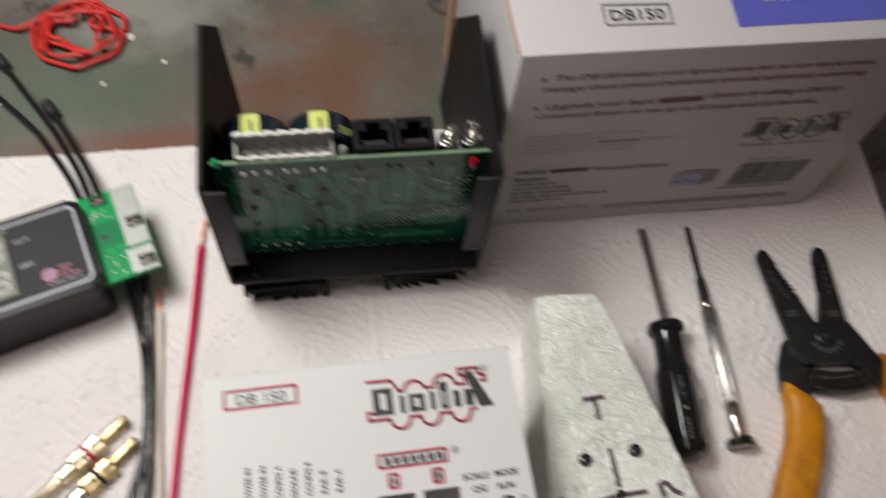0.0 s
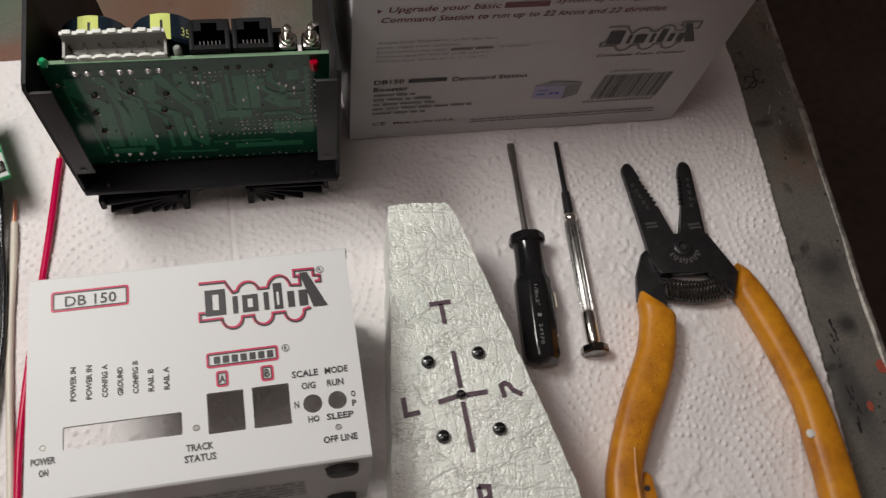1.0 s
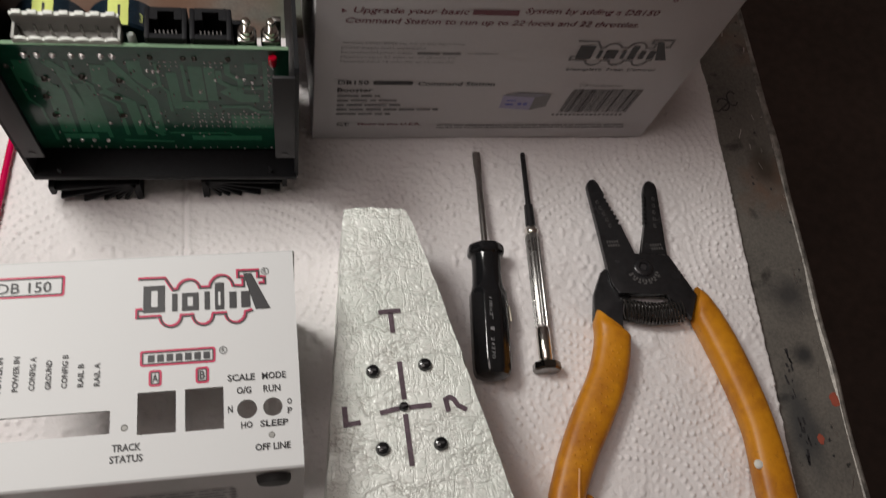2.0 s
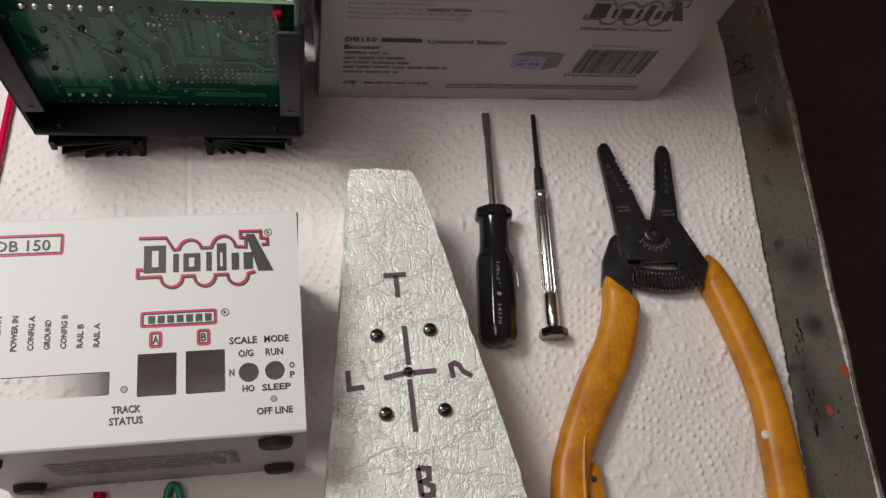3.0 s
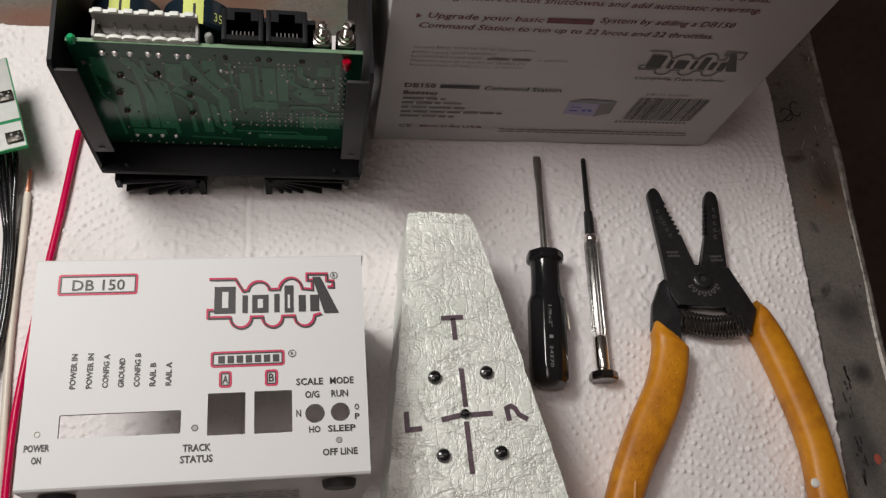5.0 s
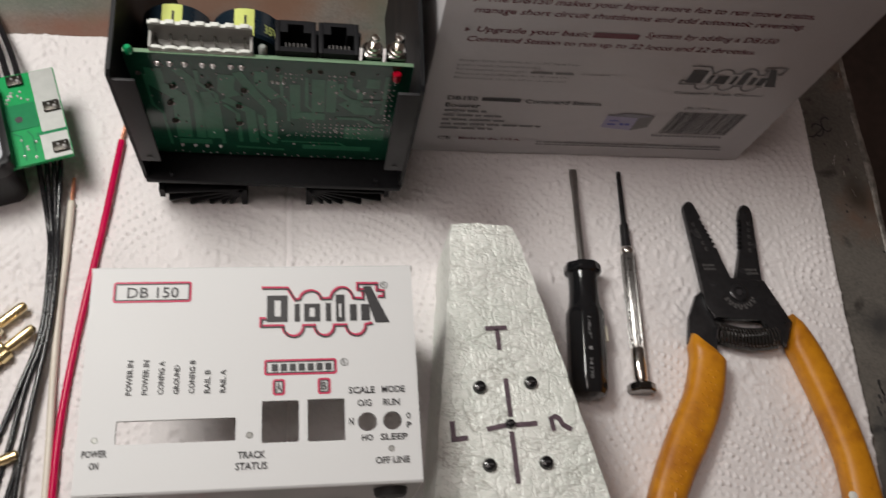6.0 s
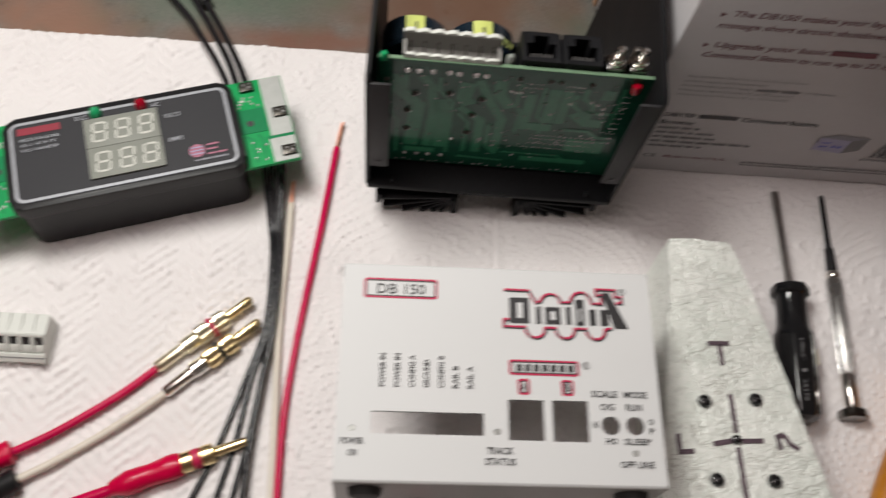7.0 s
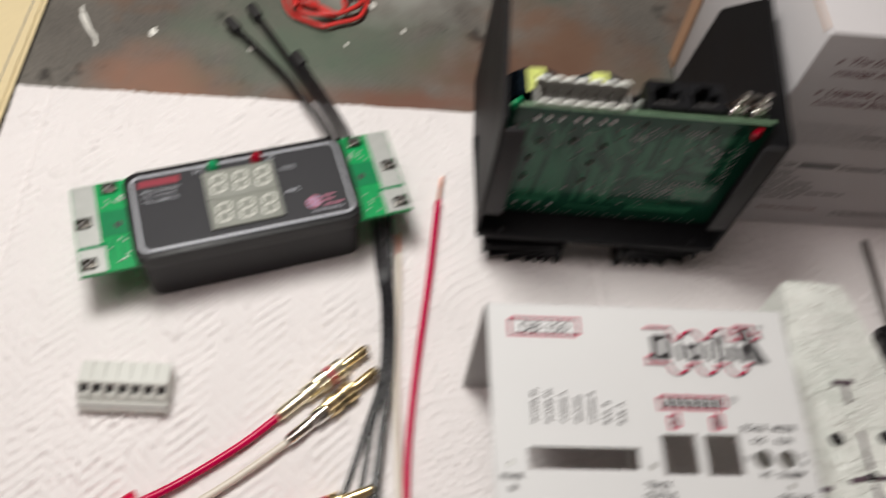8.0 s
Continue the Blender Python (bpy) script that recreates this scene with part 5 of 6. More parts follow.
def precision_screwdriver():
    a, b = Vector((0.1784, 0.2255, 0.0030)), Vector((0.1722, 0.1248, 0.0042))
    tool = thing("precision_screwdriver", (0.176, 0.175, 0), "slim nickel-plated precision screwdriver with swivel cap", "screwdriver")
    u = (b - a).normalized()
    part("shaft", lathe(a, b, [(0, 0.0008), (0.0006, 0.0011), (0.0260, 0.0012), (0.0262, 0.0019), (0.0370, 0.0022)], 14), M_GUN, tool, "dark steel shaft")
    part("collar", lathe(a + u * 0.0370, b, [(0, 0.0022), (0.001, 0.0029), (0.0026, 0.0029), (0.0034, 0.0024)], 16), M_CHROME, tool)
    bm = lathe(a + u * 0.0404, b, [(0, 0.0026), (0.001, 0.0030), (0.0410, 0.0030), (0.0420, 0.0026)], 48)
    for i, v in enumerate(bm.verts):
        if i % 3 == 0:
            c = a + u * ((v.co - a).dot(u))
            v.co = c + (v.co - c) * 0.84
    part("grip", bm, M_KNURLED, tool, "ribbed nickel-plated grip")
    part("neck", lathe(a + u * 0.0824, b, [(0, 0.0026), (0.0005, 0.0029), (0.0130, 0.0028), (0.0140, 0.0022)], 18), M_CHROME, tool)
    part("swivel_cap", lathe(a + u * 0.0964, b, [(0, 0.0034), (0.0010, 0.0056), (0.0034, 0.0058), (0.0042, 0.0052), (0.0044, 0.0020)], 8), M_DARK_CHROME, tool, "knurled swivel cap")


precision_screwdriver()


def wire_stripper():
    tool = thing("wire_stripper", (0.222, 0.12, 0), "wire stripper with black jaws, yellow vinyl grips, standing open", "wire stripper")
    # jaw and plate on top; its lower end carries one grip, crossing the other
    jaw_l = [(0.2024, 0.2046), (0.2030, 0.2064), (0.2044, 0.2077), (0.2058, 0.2079), (0.2069, 0.2073), (0.2078, 0.2052), (0.2092, 0.2012)]
    teeth = []
    p, q = Vector((0.2090, 0.2005)), Vector((0.2142, 0.1862))
    for k in range(7):
        n = Vector((-0.0021, -0.0008)) * (0.8 + 0.05 * k)
        teeth += [tuple(p.lerp(q, (k + f) / 7) + n * g) for f, g in ((0, 0), (0.46, 0), (0.56, 0.7), (0.72, 1), (0.90, 0.7))]
    upper = jaw_l + teeth + [(0.2140, 0.1858), (0.2168, 0.1712), (0.2320, 0.1704), (0.2403, 0.1515), (0.2355, 0.1412), (0.2308, 0.1469), (0.2275, 0.1530), (0.2068, 0.1540), (0.2044, 0.1590), (0.2040, 0.1676), (0.2036, 0.1803)]
    part("upper_lever", prism(upper, 0.0064, 0.0094, bevel=0.0005), M_GUN, tool, "dark oxide steel lever with toothed jaw")
    jaw_r = [(0.2356, 0.2040), (0.2351, 0.2062), (0.2338, 0.2076), (0.2324, 0.2079), (0.2311, 0.2073), (0.2300, 0.2055), (0.2289, 0.2022)]
    teeth = []
    p, q = Vector((0.2288, 0.2015)), Vector((0.2257, 0.1866))
    for k in range(7):
        n = Vector((0.0021, -0.0003)) * (0.8 + 0.05 * k)
        teeth += [tuple(p.lerp(q, (k + f) / 7) + n * g) for f, g in ((0, 0), (0.46, 0), (0.56, 0.7), (0.72, 1), (0.90, 0.7))]
    lower = jaw_r + teeth + [(0.2260, 0.1865), (0.2214, 0.1712), (0.2100, 0.1712), (0.2020, 0.1655), (0.1972, 0.1560), (0.1948, 0.1450), (0.2062, 0.1350), (0.2078, 0.1510), (0.2210, 0.1590), (0.2330, 0.1704)]
    part("lower_lever", prism(lower, 0.0032, 0.0062, bevel=0.0005), M_GUN, tool, "dark oxide steel lever with toothed jaw")
    px, py = 0.2194, 0.1650
    piv = part("pivot", lathe((px, py, 0.0094), (px, py, 1), [(0, 0.0040), (0.0006, 0.0040), (0.0010, 0.0034), (0.0011, 0.0022), (0.0004, 0.0018)], 24), M_GUN, tool, "round pivot bolt")
    # black hexagon painted for the shaded inside of the socket
    part("socket", lathe((px, py, 0.0098), (px, py, 1), [(0, 0.0014), (0.0003, 0.0014)], 6), M_INK, piv)
    for k, (x, y) in enumerate(((0.2058, 0.1770), (0.2262, 0.1760))):
        part("gauge_marks", bars([(i * 0.0011 + j * 0.0003, i * 0.0011 + 0.0007 + j * 0.0003, -0.0017 * j, -0.0017 * j + 0.0010) for i in range(5) for j in range(2)], Matrix.Translation((x, y, 0.0096 if k == 0 else 0.0064))), M_WORN, tool, "worn stamped gauge marks")
    ring = [(a, b) for a, b in arc(px, py, 0.0072, 0.0072, 200, 340, 14)]
    for i in range(0, 14, 2):
        part("gauge_marks", stroke(ring[i:i + 2], 0.0007, Matrix.Translation((0, 0, 0.0096))), M_WORN, tool)
    for k in range(5):
        c = Vector((0.2066, 0.1965)).lerp(Vector((0.2102, 0.1850)), k / 4)
        part("gauge_marks", stroke(arc(c.x - 0.0012, c.y, 0.0007, 0.0007, 30, 330, 9), 0.00028, Matrix.Translation((0, 0, 0.0096))), M_WORN, tool)
        c = Vector((0.2318, 0.1985)).lerp(Vector((0.2298, 0.1855)), k / 4)
        part("gauge_marks", stroke(arc(c.x + 0.0008, c.y, 0.0007, 0.0007, 30, 330, 9), 0.00028, Matrix.Translation((0, 0, 0.0064))), M_WORN, tool)
    for k in range(11):
        a = radians(205 + 13 * k)
        c = (px + 0.0060 * math.cos(a), py + 0.0060 * math.sin(a))
        part("gauge_marks", bars([(-0.0004, 0.0004, -0.0006, 0.0006)], Matrix.Translation((*c, 0.0096)) @ pose(0, 0, 0, 0, 0, math.degrees(a) + 90)), M_WORN, tool)
    # coil spring
    coil = []
    for i in range(17 * 12 + 1):
        a = 2 * math.pi * i / 12
        t = i / (17 * 12)
        coil.append((0.2080 + 0.0255 * t, 0.1485 - 0.0024 * t - 0.0018 * math.sin(math.pi * t) + 0.0045 * math.cos(a), 0.0062 + 0.0042 * math.sin(a)))
    part("coil_spring", tube(coil, 0.00055, 6), M_SPRING, tool, "dark steel coil spring")

    def grip(center, widths, thick, slope):
        path = smooth_path([(x, y, 0.0065) for x, y in center], 8)
        ws = np.interp(np.linspace(0, 1, 101), np.linspace(0, 1, len(widths)), widths)
        bm = bmesh.new()
        rings, n = [], 20
        for i, pnt in enumerate(path):
            d = (path[min(i + 1, len(path) - 1)] - path[max(i - 1, 0)]).normalized()
            side = Vector((d.y, -d.x, 0))
            w = ws[int(100 * i / (len(path) - 1))] / 2
            k = min(1.0, 0.80 + 0.2 * i / 3) * (1.0 if i < len(path) - 2 else 0.75)
            ring_v = []
            for j in range(n):
                a = 2 * math.pi * j / n
                ca, sa = math.cos(a), math.sin(a)
                cutback = d * (slope * w * ca * max(0.0, 1 - i / 9))
                ring_v.append(bm.verts.new(pnt + cutback + side * (w * k * math.copysign(abs(ca) ** 0.7, ca)) + Vector((0, 0, thick / 2 * k * math.copysign(abs(sa) ** 0.7, sa)))))
            rings.append(ring_v)
        for r, q in zip(rings, rings[1:]):
            for j in range(n):
                bm.faces.new((r[j], r[(j + 1) % n], q[(j + 1) % n], q[j]))
        bm.faces.new(rings[0][::-1])
        bm.faces.new(rings[-1])
        return bm

    left_c = [(0.2014, 0.1420), (0.2003, 0.1340), (0.1955, 0.1205), (0.1868, 0.1060), (0.1793, 0.0938), (0.1731, 0.0818), (0.1694, 0.0720), (0.1670, 0.054), (0.1680, 0.034)]
    right_c = [(0.2398, 0.1490), (0.2430, 0.1415), (0.2466, 0.1300), (0.2506, 0.1125), (0.2532, 0.0945), (0.2533, 0.0770), (0.2527, 0.0610), (0.2510, 0.045), (0.2465, 0.028)]
    g = part("grip", grip(left_c, (0.0142, 0.0144, 0.0154, 0.0160, 0.0146, 0.0136, 0.0132, 0.0135, 0.012), 0.0118, -0.80), M_YELLOW, tool, "yellow vinyl grip")
    spine = smooth_path([(x, y, 0) for x, y in left_c[1:6]], 5)
    for i in range(1, len(spine) - 2):
        d = (spine[i + 1] - spine[i - 1]).normalized()
        for j in range(4):
            off = (j - 1.5 + 0.5 * (i % 2)) * 0.0024
            x, y = spine[i].x - d.y * off, spine[i].y + d.x * off
            drop = 0.0016 * (off / 0.005) ** 4
            part("grip_nub", lathe((x, y, 0.0118 - drop), (x, y, 1), [(0, 0.0008), (0.0005, 0.0006), (0.0007, 0.0003)], 8), M_YELLOW, g)
    part("lock_tab", prism(rounded(0.1752, 0.1808, 0.052, 0.0762, 0.0022), 0.003, 0.0078, bevel=0.0005), M_YELLOW, g, "yellow lock tab")
    # no hole is cut; a black disc gives its darkness
    part("lock_hole", prism(ring_pts(0.1779, 0.0702, 0.0011, 12), 0.0078, 0.0081), M_INK, g)
    part("mould_seam", tube(smooth_path([(0.1757, 0.0850, 0.0117), (0.1735, 0.0745, 0.0120), (0.1722, 0.063, 0.0120)]), 0.0009, 8), M_YELLOW, g)
    g = part("grip", grip(right_c, (0.0110, 0.0124, 0.0132, 0.0130, 0.0128, 0.0144, 0.0147, 0.0148, 0.012), 0.0118, 1.0), M_YELLOW, tool, "yellow vinyl grip")
    part("paint_spot", lathe((0.2470, 0.0805, 0.0108), (0.2460, 0.0802, 1), [(0, 0.0019), (0.0007, 0.0015), (0.0010, 0.0004)], 12), M_FLECK_WHITE, g, "white paint spot")


wire_stripper()


# ---- the volt and amp meter ----
def meter():
    c = Vector((-0.1135, 0.2190, 0))
    m = Matrix.Translation(c) @ pose(0, 0, 0, 0, 0, 16.7)
    dev = thing("panel_meter", tuple(c), "black digital volt and amp meter with green board ends", "meter")

    def P(name, bm, mat, parent, label=""):
        return part(name, turn(bm, m), mat, parent, label)

    L, W, H = 0.0440, 0.0206, 0.0300
    P("case", joined(prism(rounded(-L + 0.0012, L - 0.0012, -W + 0.0012, W - 0.0012, 0.004), 0.0008, 0.0225, bevel=0.0008), prism(rounded(-L, L, -W, W, 0.0048), 0.0225, H, bevel=0.0012)), M_BLACK_PLASTIC, dev, "black plastic case with raised lid")
    face = P("face_overlay", prism(rounded(-L + 0.0022, L - 0.0022, -W + 0.0022, W - 0.0022, 0.0035), H, H + 0.0002), M_FACE, dev, "charcoal printed overlay with silver border")
    o, i = rounded(-L + 0.0026, L - 0.0026, -W + 0.0026, W - 0.0026, 0.0034), rounded(-L + 0.0038, L - 0.0038, -W + 0.0038, W - 0.0038, 0.0024)
    bm = bmesh.new()
    vo, vi = [bm.verts.new((*p, H + 0.0004)) for p in o], [bm.verts.new((*p, H + 0.0004)) for p in i]
    for k in range(len(o)):
        bm.faces.new((vo[k], vo[(k + 1) % len(o)], vi[(k + 1) % len(o)], vi[k]))
    P("silver_border", bm, M_SILVER_LINE, face)
    # two rows of three figures
    for x0, y0 in ((-0.0139, -0.0002), (-0.0139, -0.0139)):
        disp = P("display", a_box(x0, x0 + 0.0280, y0, y0 + 0.0136, H, H + 0.0012, bevel=0.0002), M_DIGIT_BODY, dev, "unlit grey three-digit display")
        for d in range(3):
            bx, by, w, h, s = x0 + 0.0022 + 0.0088 * d, y0 + 0.0022, 0.0058, 0.0092, 0.0009
            k = 0.10
            def seg(a, b, c2, d2):
                pts = [(a, c2), (b, c2), (b, d2), (a, d2)]
                bm = bmesh.new()
                bm.faces.new([bm.verts.new((x + k * (y - by), y, H + 0.00135)) for x, y in pts])
                P("segment", bm, M_DIGIT, disp)
            for yy in (by, by + h / 2 - s / 2, by + h - s):
                seg(bx + s * 1.1, bx + w - s * 1.1, yy, yy + s)
            for xx in (bx, bx + w - s):
                seg(xx, xx + s, by + s * 0.6, by + h / 2 - s * 0.6)
                seg(xx, xx + s, by + h / 2 + s * 0.6, by + h - s * 0.6)
    for x, mat, lab in ((-0.0088, M_GREEN_LENS, "green indicator lamp"), (0.0085, M_RED_LENS, "red indicator lamp")):
        P("indicator", lathe((x, 0.0158, H), (x, 0.0158, 1), [(0, 0.0024), (0.0020, 0.0023), (0.0035, 0.0016), (0.0042, 0.0004)], 18), mat, dev, lab)
    z = H + 0.0005
    for text, x, y, w in (("VOLTS", 0.0165, 0.0078, 0.0060), ("AMPS", 0.0165, -0.0035, 0.0055), ("DCC", -0.0166, 0.0142, 0.0042), ("AC", 0.0124, 0.0142, 0.0030)):
        P("lettering", words(text, w, 0.0019, Matrix.Translation((x, y, z)), 0.01), M_SILVER_LINE, face)
    P("red_logo_shape", bars([(-0.0385, -0.0225, 0.0120, 0.0152)], Matrix.Translation((0, 0, z))), M_DARK_RED, face, "dark red printed maker's shape")
    for k, (text, xb) in enumerate((("MODEL RAILROAD", -0.0232), ("DCC, AC & DC", -0.0245), ("VOLT-AMMETER", -0.0240))):
        P("lettering", words(text, xb + 0.0375, 0.0014, Matrix.Translation((-0.0375, 0.0090 - 0.0024 * k, z)), 0.004), M_SILVER_LINE, face)
    bm = bmesh.new()
    bm.faces.new([bm.verts.new((x, y, z)) for x, y in ring_pts(0.0262, -0.0100, 0.0030, 20)])
    P("pink_emblem_shape", bm, M_PINK, face, "pink printed emblem")
    P("emblem_stripe", bars([(0.0238, 0.0286, -0.0103 + 0.0015 * k, -0.0098 + 0.0015 * k) for k in range(-1, 2)], Matrix.Translation((0, 0, z + 0.0002))), M_LILAC, face)
    for k in range(4):
        P("small_print", bars(word_bars(0.0300 if k < 3 else 0.0248, (0.0352, 0.0340, 0.0372, 0.0378)[k], -0.0084 - 0.0021 * k, 0.0008, 110 + k), Matrix.Translation((0, 0, z))), M_PINK if k < 3 else M_SILVER_DARK, face)
    # board ends with tinned pads
    for s in (-1, 1):
        def Q(name, bm, mat, parent, label=""):
            return part(name, turn(bm, m @ Matrix.Translation((0, 0.0028, 0.0042)) @ Matrix.Diagonal((s, 1, 1, 1))), mat, parent, label)
        E = 0.0648
        b = Q("board_end", a_box(L - 0.003, E, -0.0208, 0.0208, 0.0175, 0.0191), M_PCB_BRIGHT, dev, "bright green circuit board end")
        Q("dark_mask", a_box(L, 0.0552, -0.0050, 0.0066, 0.0191, 0.0193), M_PCB_DEEP, b)
        Q("tinned_pad", a_box(0.0556, E - 0.0003, -0.0080, 0.0205, 0.0191, 0.0194), M_TINNED, b, "tinned grey pad")
        Q("tinned_pad", a_box(0.0545, E - 0.0003, -0.0205, -0.0094, 0.0191, 0.0194), M_TINNED, b, "tinned grey pad")
        Q("mask_gap", a_box(0.0535, E - 0.0002, -0.0094, -0.0080, 0.0191, 0.0193), M_PCB_DEEP, b)
        for x, y in ((0.0611, 0.0024), (0.0611, -0.0164), (0.0500, 0.0172)):
            lug = Q("lug", a_box(x - 0.0030, x + 0.0030, y - 0.0022, y + 0.0024, 0.0194, 0.0206, bevel=0.0004), M_LUG, b, "dark soldered lug")
            # small bright bumps stand in for the highlights on each lug
            for dx, dy, r in ((0.0012, -0.0006, 0.0008), (-0.0008, 0.0008, 0.0006), (0.0018, 0.0010, 0.0004)):
                Q("solder_highlight", lathe((x + dx, y + dy, 0.0205), (x + dx, y + dy, 1), [(0, r), (0.0004, r * 0.8), (0.0007, r * 0.3)], 10), M_SOLDER, lug)
        # black disc on the board stands for the dark of its hole
        Q("hole", prism(ring_pts(0.0485, -0.0004, 0.0014, 14), 0.0193, 0.01945), M_INK, b)
        for pts in ([(0.0452, -0.0060), (0.0480, -0.0080), (0.0480, -0.0190)], [(0.0505, -0.0060), (0.0520, -0.0090), (0.0520, -0.0160)], [(0.0520, -0.0120), (0.0540, -0.0105)]):
            Q("board_trace", stroke(pts, 0.0006, pose(0, 0, 0.01925)), M_PCB_DEEP, b)
        rnd = random.Random(21 + s)
        for k in range(18):
            x, y = rnd.uniform(L + 0.001, 0.0535), rnd.choice((rnd.uniform(-0.019, -0.007), rnd.uniform(0.008, 0.013)))
            Q("via", lathe((x, y, 0.0191), (x, y, 1), [(0, 0.0006), (0.0004, 0.0003)], 8), M_SOLDER, b)


meter()


# ---- wires and plugs ----
def wire(name, pts, r, mat, label, category="wire", group="", bare=0.0):
    path = smooth_path(pts, 8)
    if not bare:
        return single(name, tube(path, r, 12), mat, label, category, group=group)
    ob = thing(name, tuple(path[len(path) // 2]), label, category, group)
    acc, cut = 0.0, 1
    while acc < bare:
        acc += (path[cut] - path[cut - 1]).length
        cut += 1
    part("insulation", tube(path[cut - 1:], r, 12), mat, ob)
    strands = bmesh.new()
    for k in range(5):
        a = 2.4 * k
        tube([p + Vector((math.cos(a + 9 * i / cut), 0, math.sin(a + 9 * i / cut))) * r * 0.30 for i, p in enumerate(path[:cut])], r * 0.27, 6, strands)
    part("bare_strands", strands, M_COPPER, ob, "bare twisted copper end")
    return ob


wire("red_wire", [(-0.0318, 0.2520, 0.0026), (-0.0338, 0.2390, 0.0026), (-0.0380, 0.2000, 0.0024), (-0.0422, 0.1670, 0.0022), (-0.0452, 0.1390, 0.0022), (-0.0466, 0.1170, 0.0024), (-0.0464, 0.0880, 0.0026), (-0.0450, 0.0560, 0.0024), (-0.0430, 0.025, 0.0024)],
     0.0014, M_RED_WIRE, "single red insulated wire with stripped copper end", bare=0.011)
wire("white_wire", [(-0.0510, 0.2215, 0.0022), (-0.0510, 0.2110, 0.0022), (-0.0508, 0.1900, 0.0022), (-0.0512, 0.1670, 0.0022), (-0.0506, 0.1390, 0.0022), (-0.0494, 0.1130, 0.0024), (-0.0486, 0.0880, 0.0024), (-0.0475, 0.0560, 0.0022), (-0.046, 0.025, 0.0022)],
     0.0014, M_WHITE_WIRE, "thin off-white insulated wire with stripped copper end", bare=0.009)
runs = ([(-0.0590, 0.2020), (-0.0568, 0.1871), (-0.0566, 0.1577), (-0.0621, 0.1345), (-0.0702, 0.1064), (-0.0774, 0.0881), (-0.0890, 0.055)], [(-0.0578, 0.2020), (-0.0557, 0.1872), (-0.0553, 0.1577), (-0.0600, 0.1346), (-0.0634, 0.1107), (-0.0685, 0.0883), (-0.0760, 0.052)],
        [(-0.0560, 0.2020), (-0.0534, 0.1822), (-0.0545, 0.1554), (-0.0572, 0.1259), (-0.0596, 0.1067), (-0.0626, 0.0884), (-0.0670, 0.052)], [(-0.0545, 0.2020), (-0.0531, 0.1848), (-0.0530, 0.1579), (-0.0560, 0.1281), (-0.0577, 0.1067), (-0.0584, 0.0885), (-0.0600, 0.052)])
starts = ((-0.0630, 0.2290), (-0.0605, 0.2300), (-0.0580, 0.2305), (-0.0558, 0.2310))
for k, (run, st) in enumerate(zip(runs, starts)):
    z = 0.0020 if k < 3 else 0.0052
    wire("black_wire", [(*st, 0.0160), (st[0] + 0.001, st[1] - 0.007, 0.0120 - 0.001 * k)] + [(x, y, z) for x, y in run], 0.00105, M_BLACK_WIRE, "black insulated wire running from the meter over the towel", group="black meter wires")
ups = ([(-0.0770, 0.2490, 0.0150), (-0.0810, 0.2600, 0.0155), (-0.0880, 0.2750, 0.0125), (-0.0975, 0.2920, 0.0080), (-0.1066, 0.3070, 0.0050), (-0.1340, 0.3390, 0.0032)], [(-0.0735, 0.2490, 0.0150), (-0.0770, 0.2600, 0.0155), (-0.0828, 0.2750, 0.0130), (-0.0915, 0.2930, 0.0085), (-0.0991, 0.3076, 0.0055), (-0.1245, 0.3490, 0.0032)],
       [(-0.0700, 0.2500, 0.0150), (-0.0732, 0.2610, 0.0155), (-0.0782, 0.2740, 0.0125), (-0.0865, 0.2920, 0.0080), (-0.0935, 0.3060, 0.0048), (-0.1005, 0.3190, 0.0032)])
for pts in ups:
    ob = thing("black_lead", pts[2], "black insulated lead with sleeved end behind the meter", "wire", "black meter leads")
    part("insulation", tube(smooth_path(pts, 8), 0.0013, 12), M_BLACK_WIRE, ob)
    a, b = Vector(pts[-1]), Vector(pts[-2])
    part("sleeve", lathe(a + (a - b).normalized() * 0.003, b, [(0, 0.0020), (0.0006, 0.0027), (0.0075, 0.0027), (0.0090, 0.0018)], 14), M_RUBBER, ob, "thicker black end sleeve")


def red_coil():
    rnd = random.Random(5)
    pts = []
    for i in range(70):
        a = i * 0.42
        r = 0.021 if i < 16 else 0.0185 * (0.45 + 0.5 * abs(math.sin(i * 0.33 + 1)))
        pts.append((-0.0895 + r * math.cos(a) * 1.0 + rnd.uniform(-0.0015, 0.0015), 0.3630 + r * math.sin(a) + rnd.uniform(-0.0015, 0.0015), 0.0004 + 0.00008 * i + rnd.uniform(0, 0.0008)))
    pts += [(-0.104, 0.372, 0.004), (-0.118, 0.369, 0.0015), (-0.128, 0.373, 0.0006)]
    wire("coiled_red_wire", pts, 0.0011, M_CORAL, "loosely coiled thin coral-red wire on the bench")


red_coil()


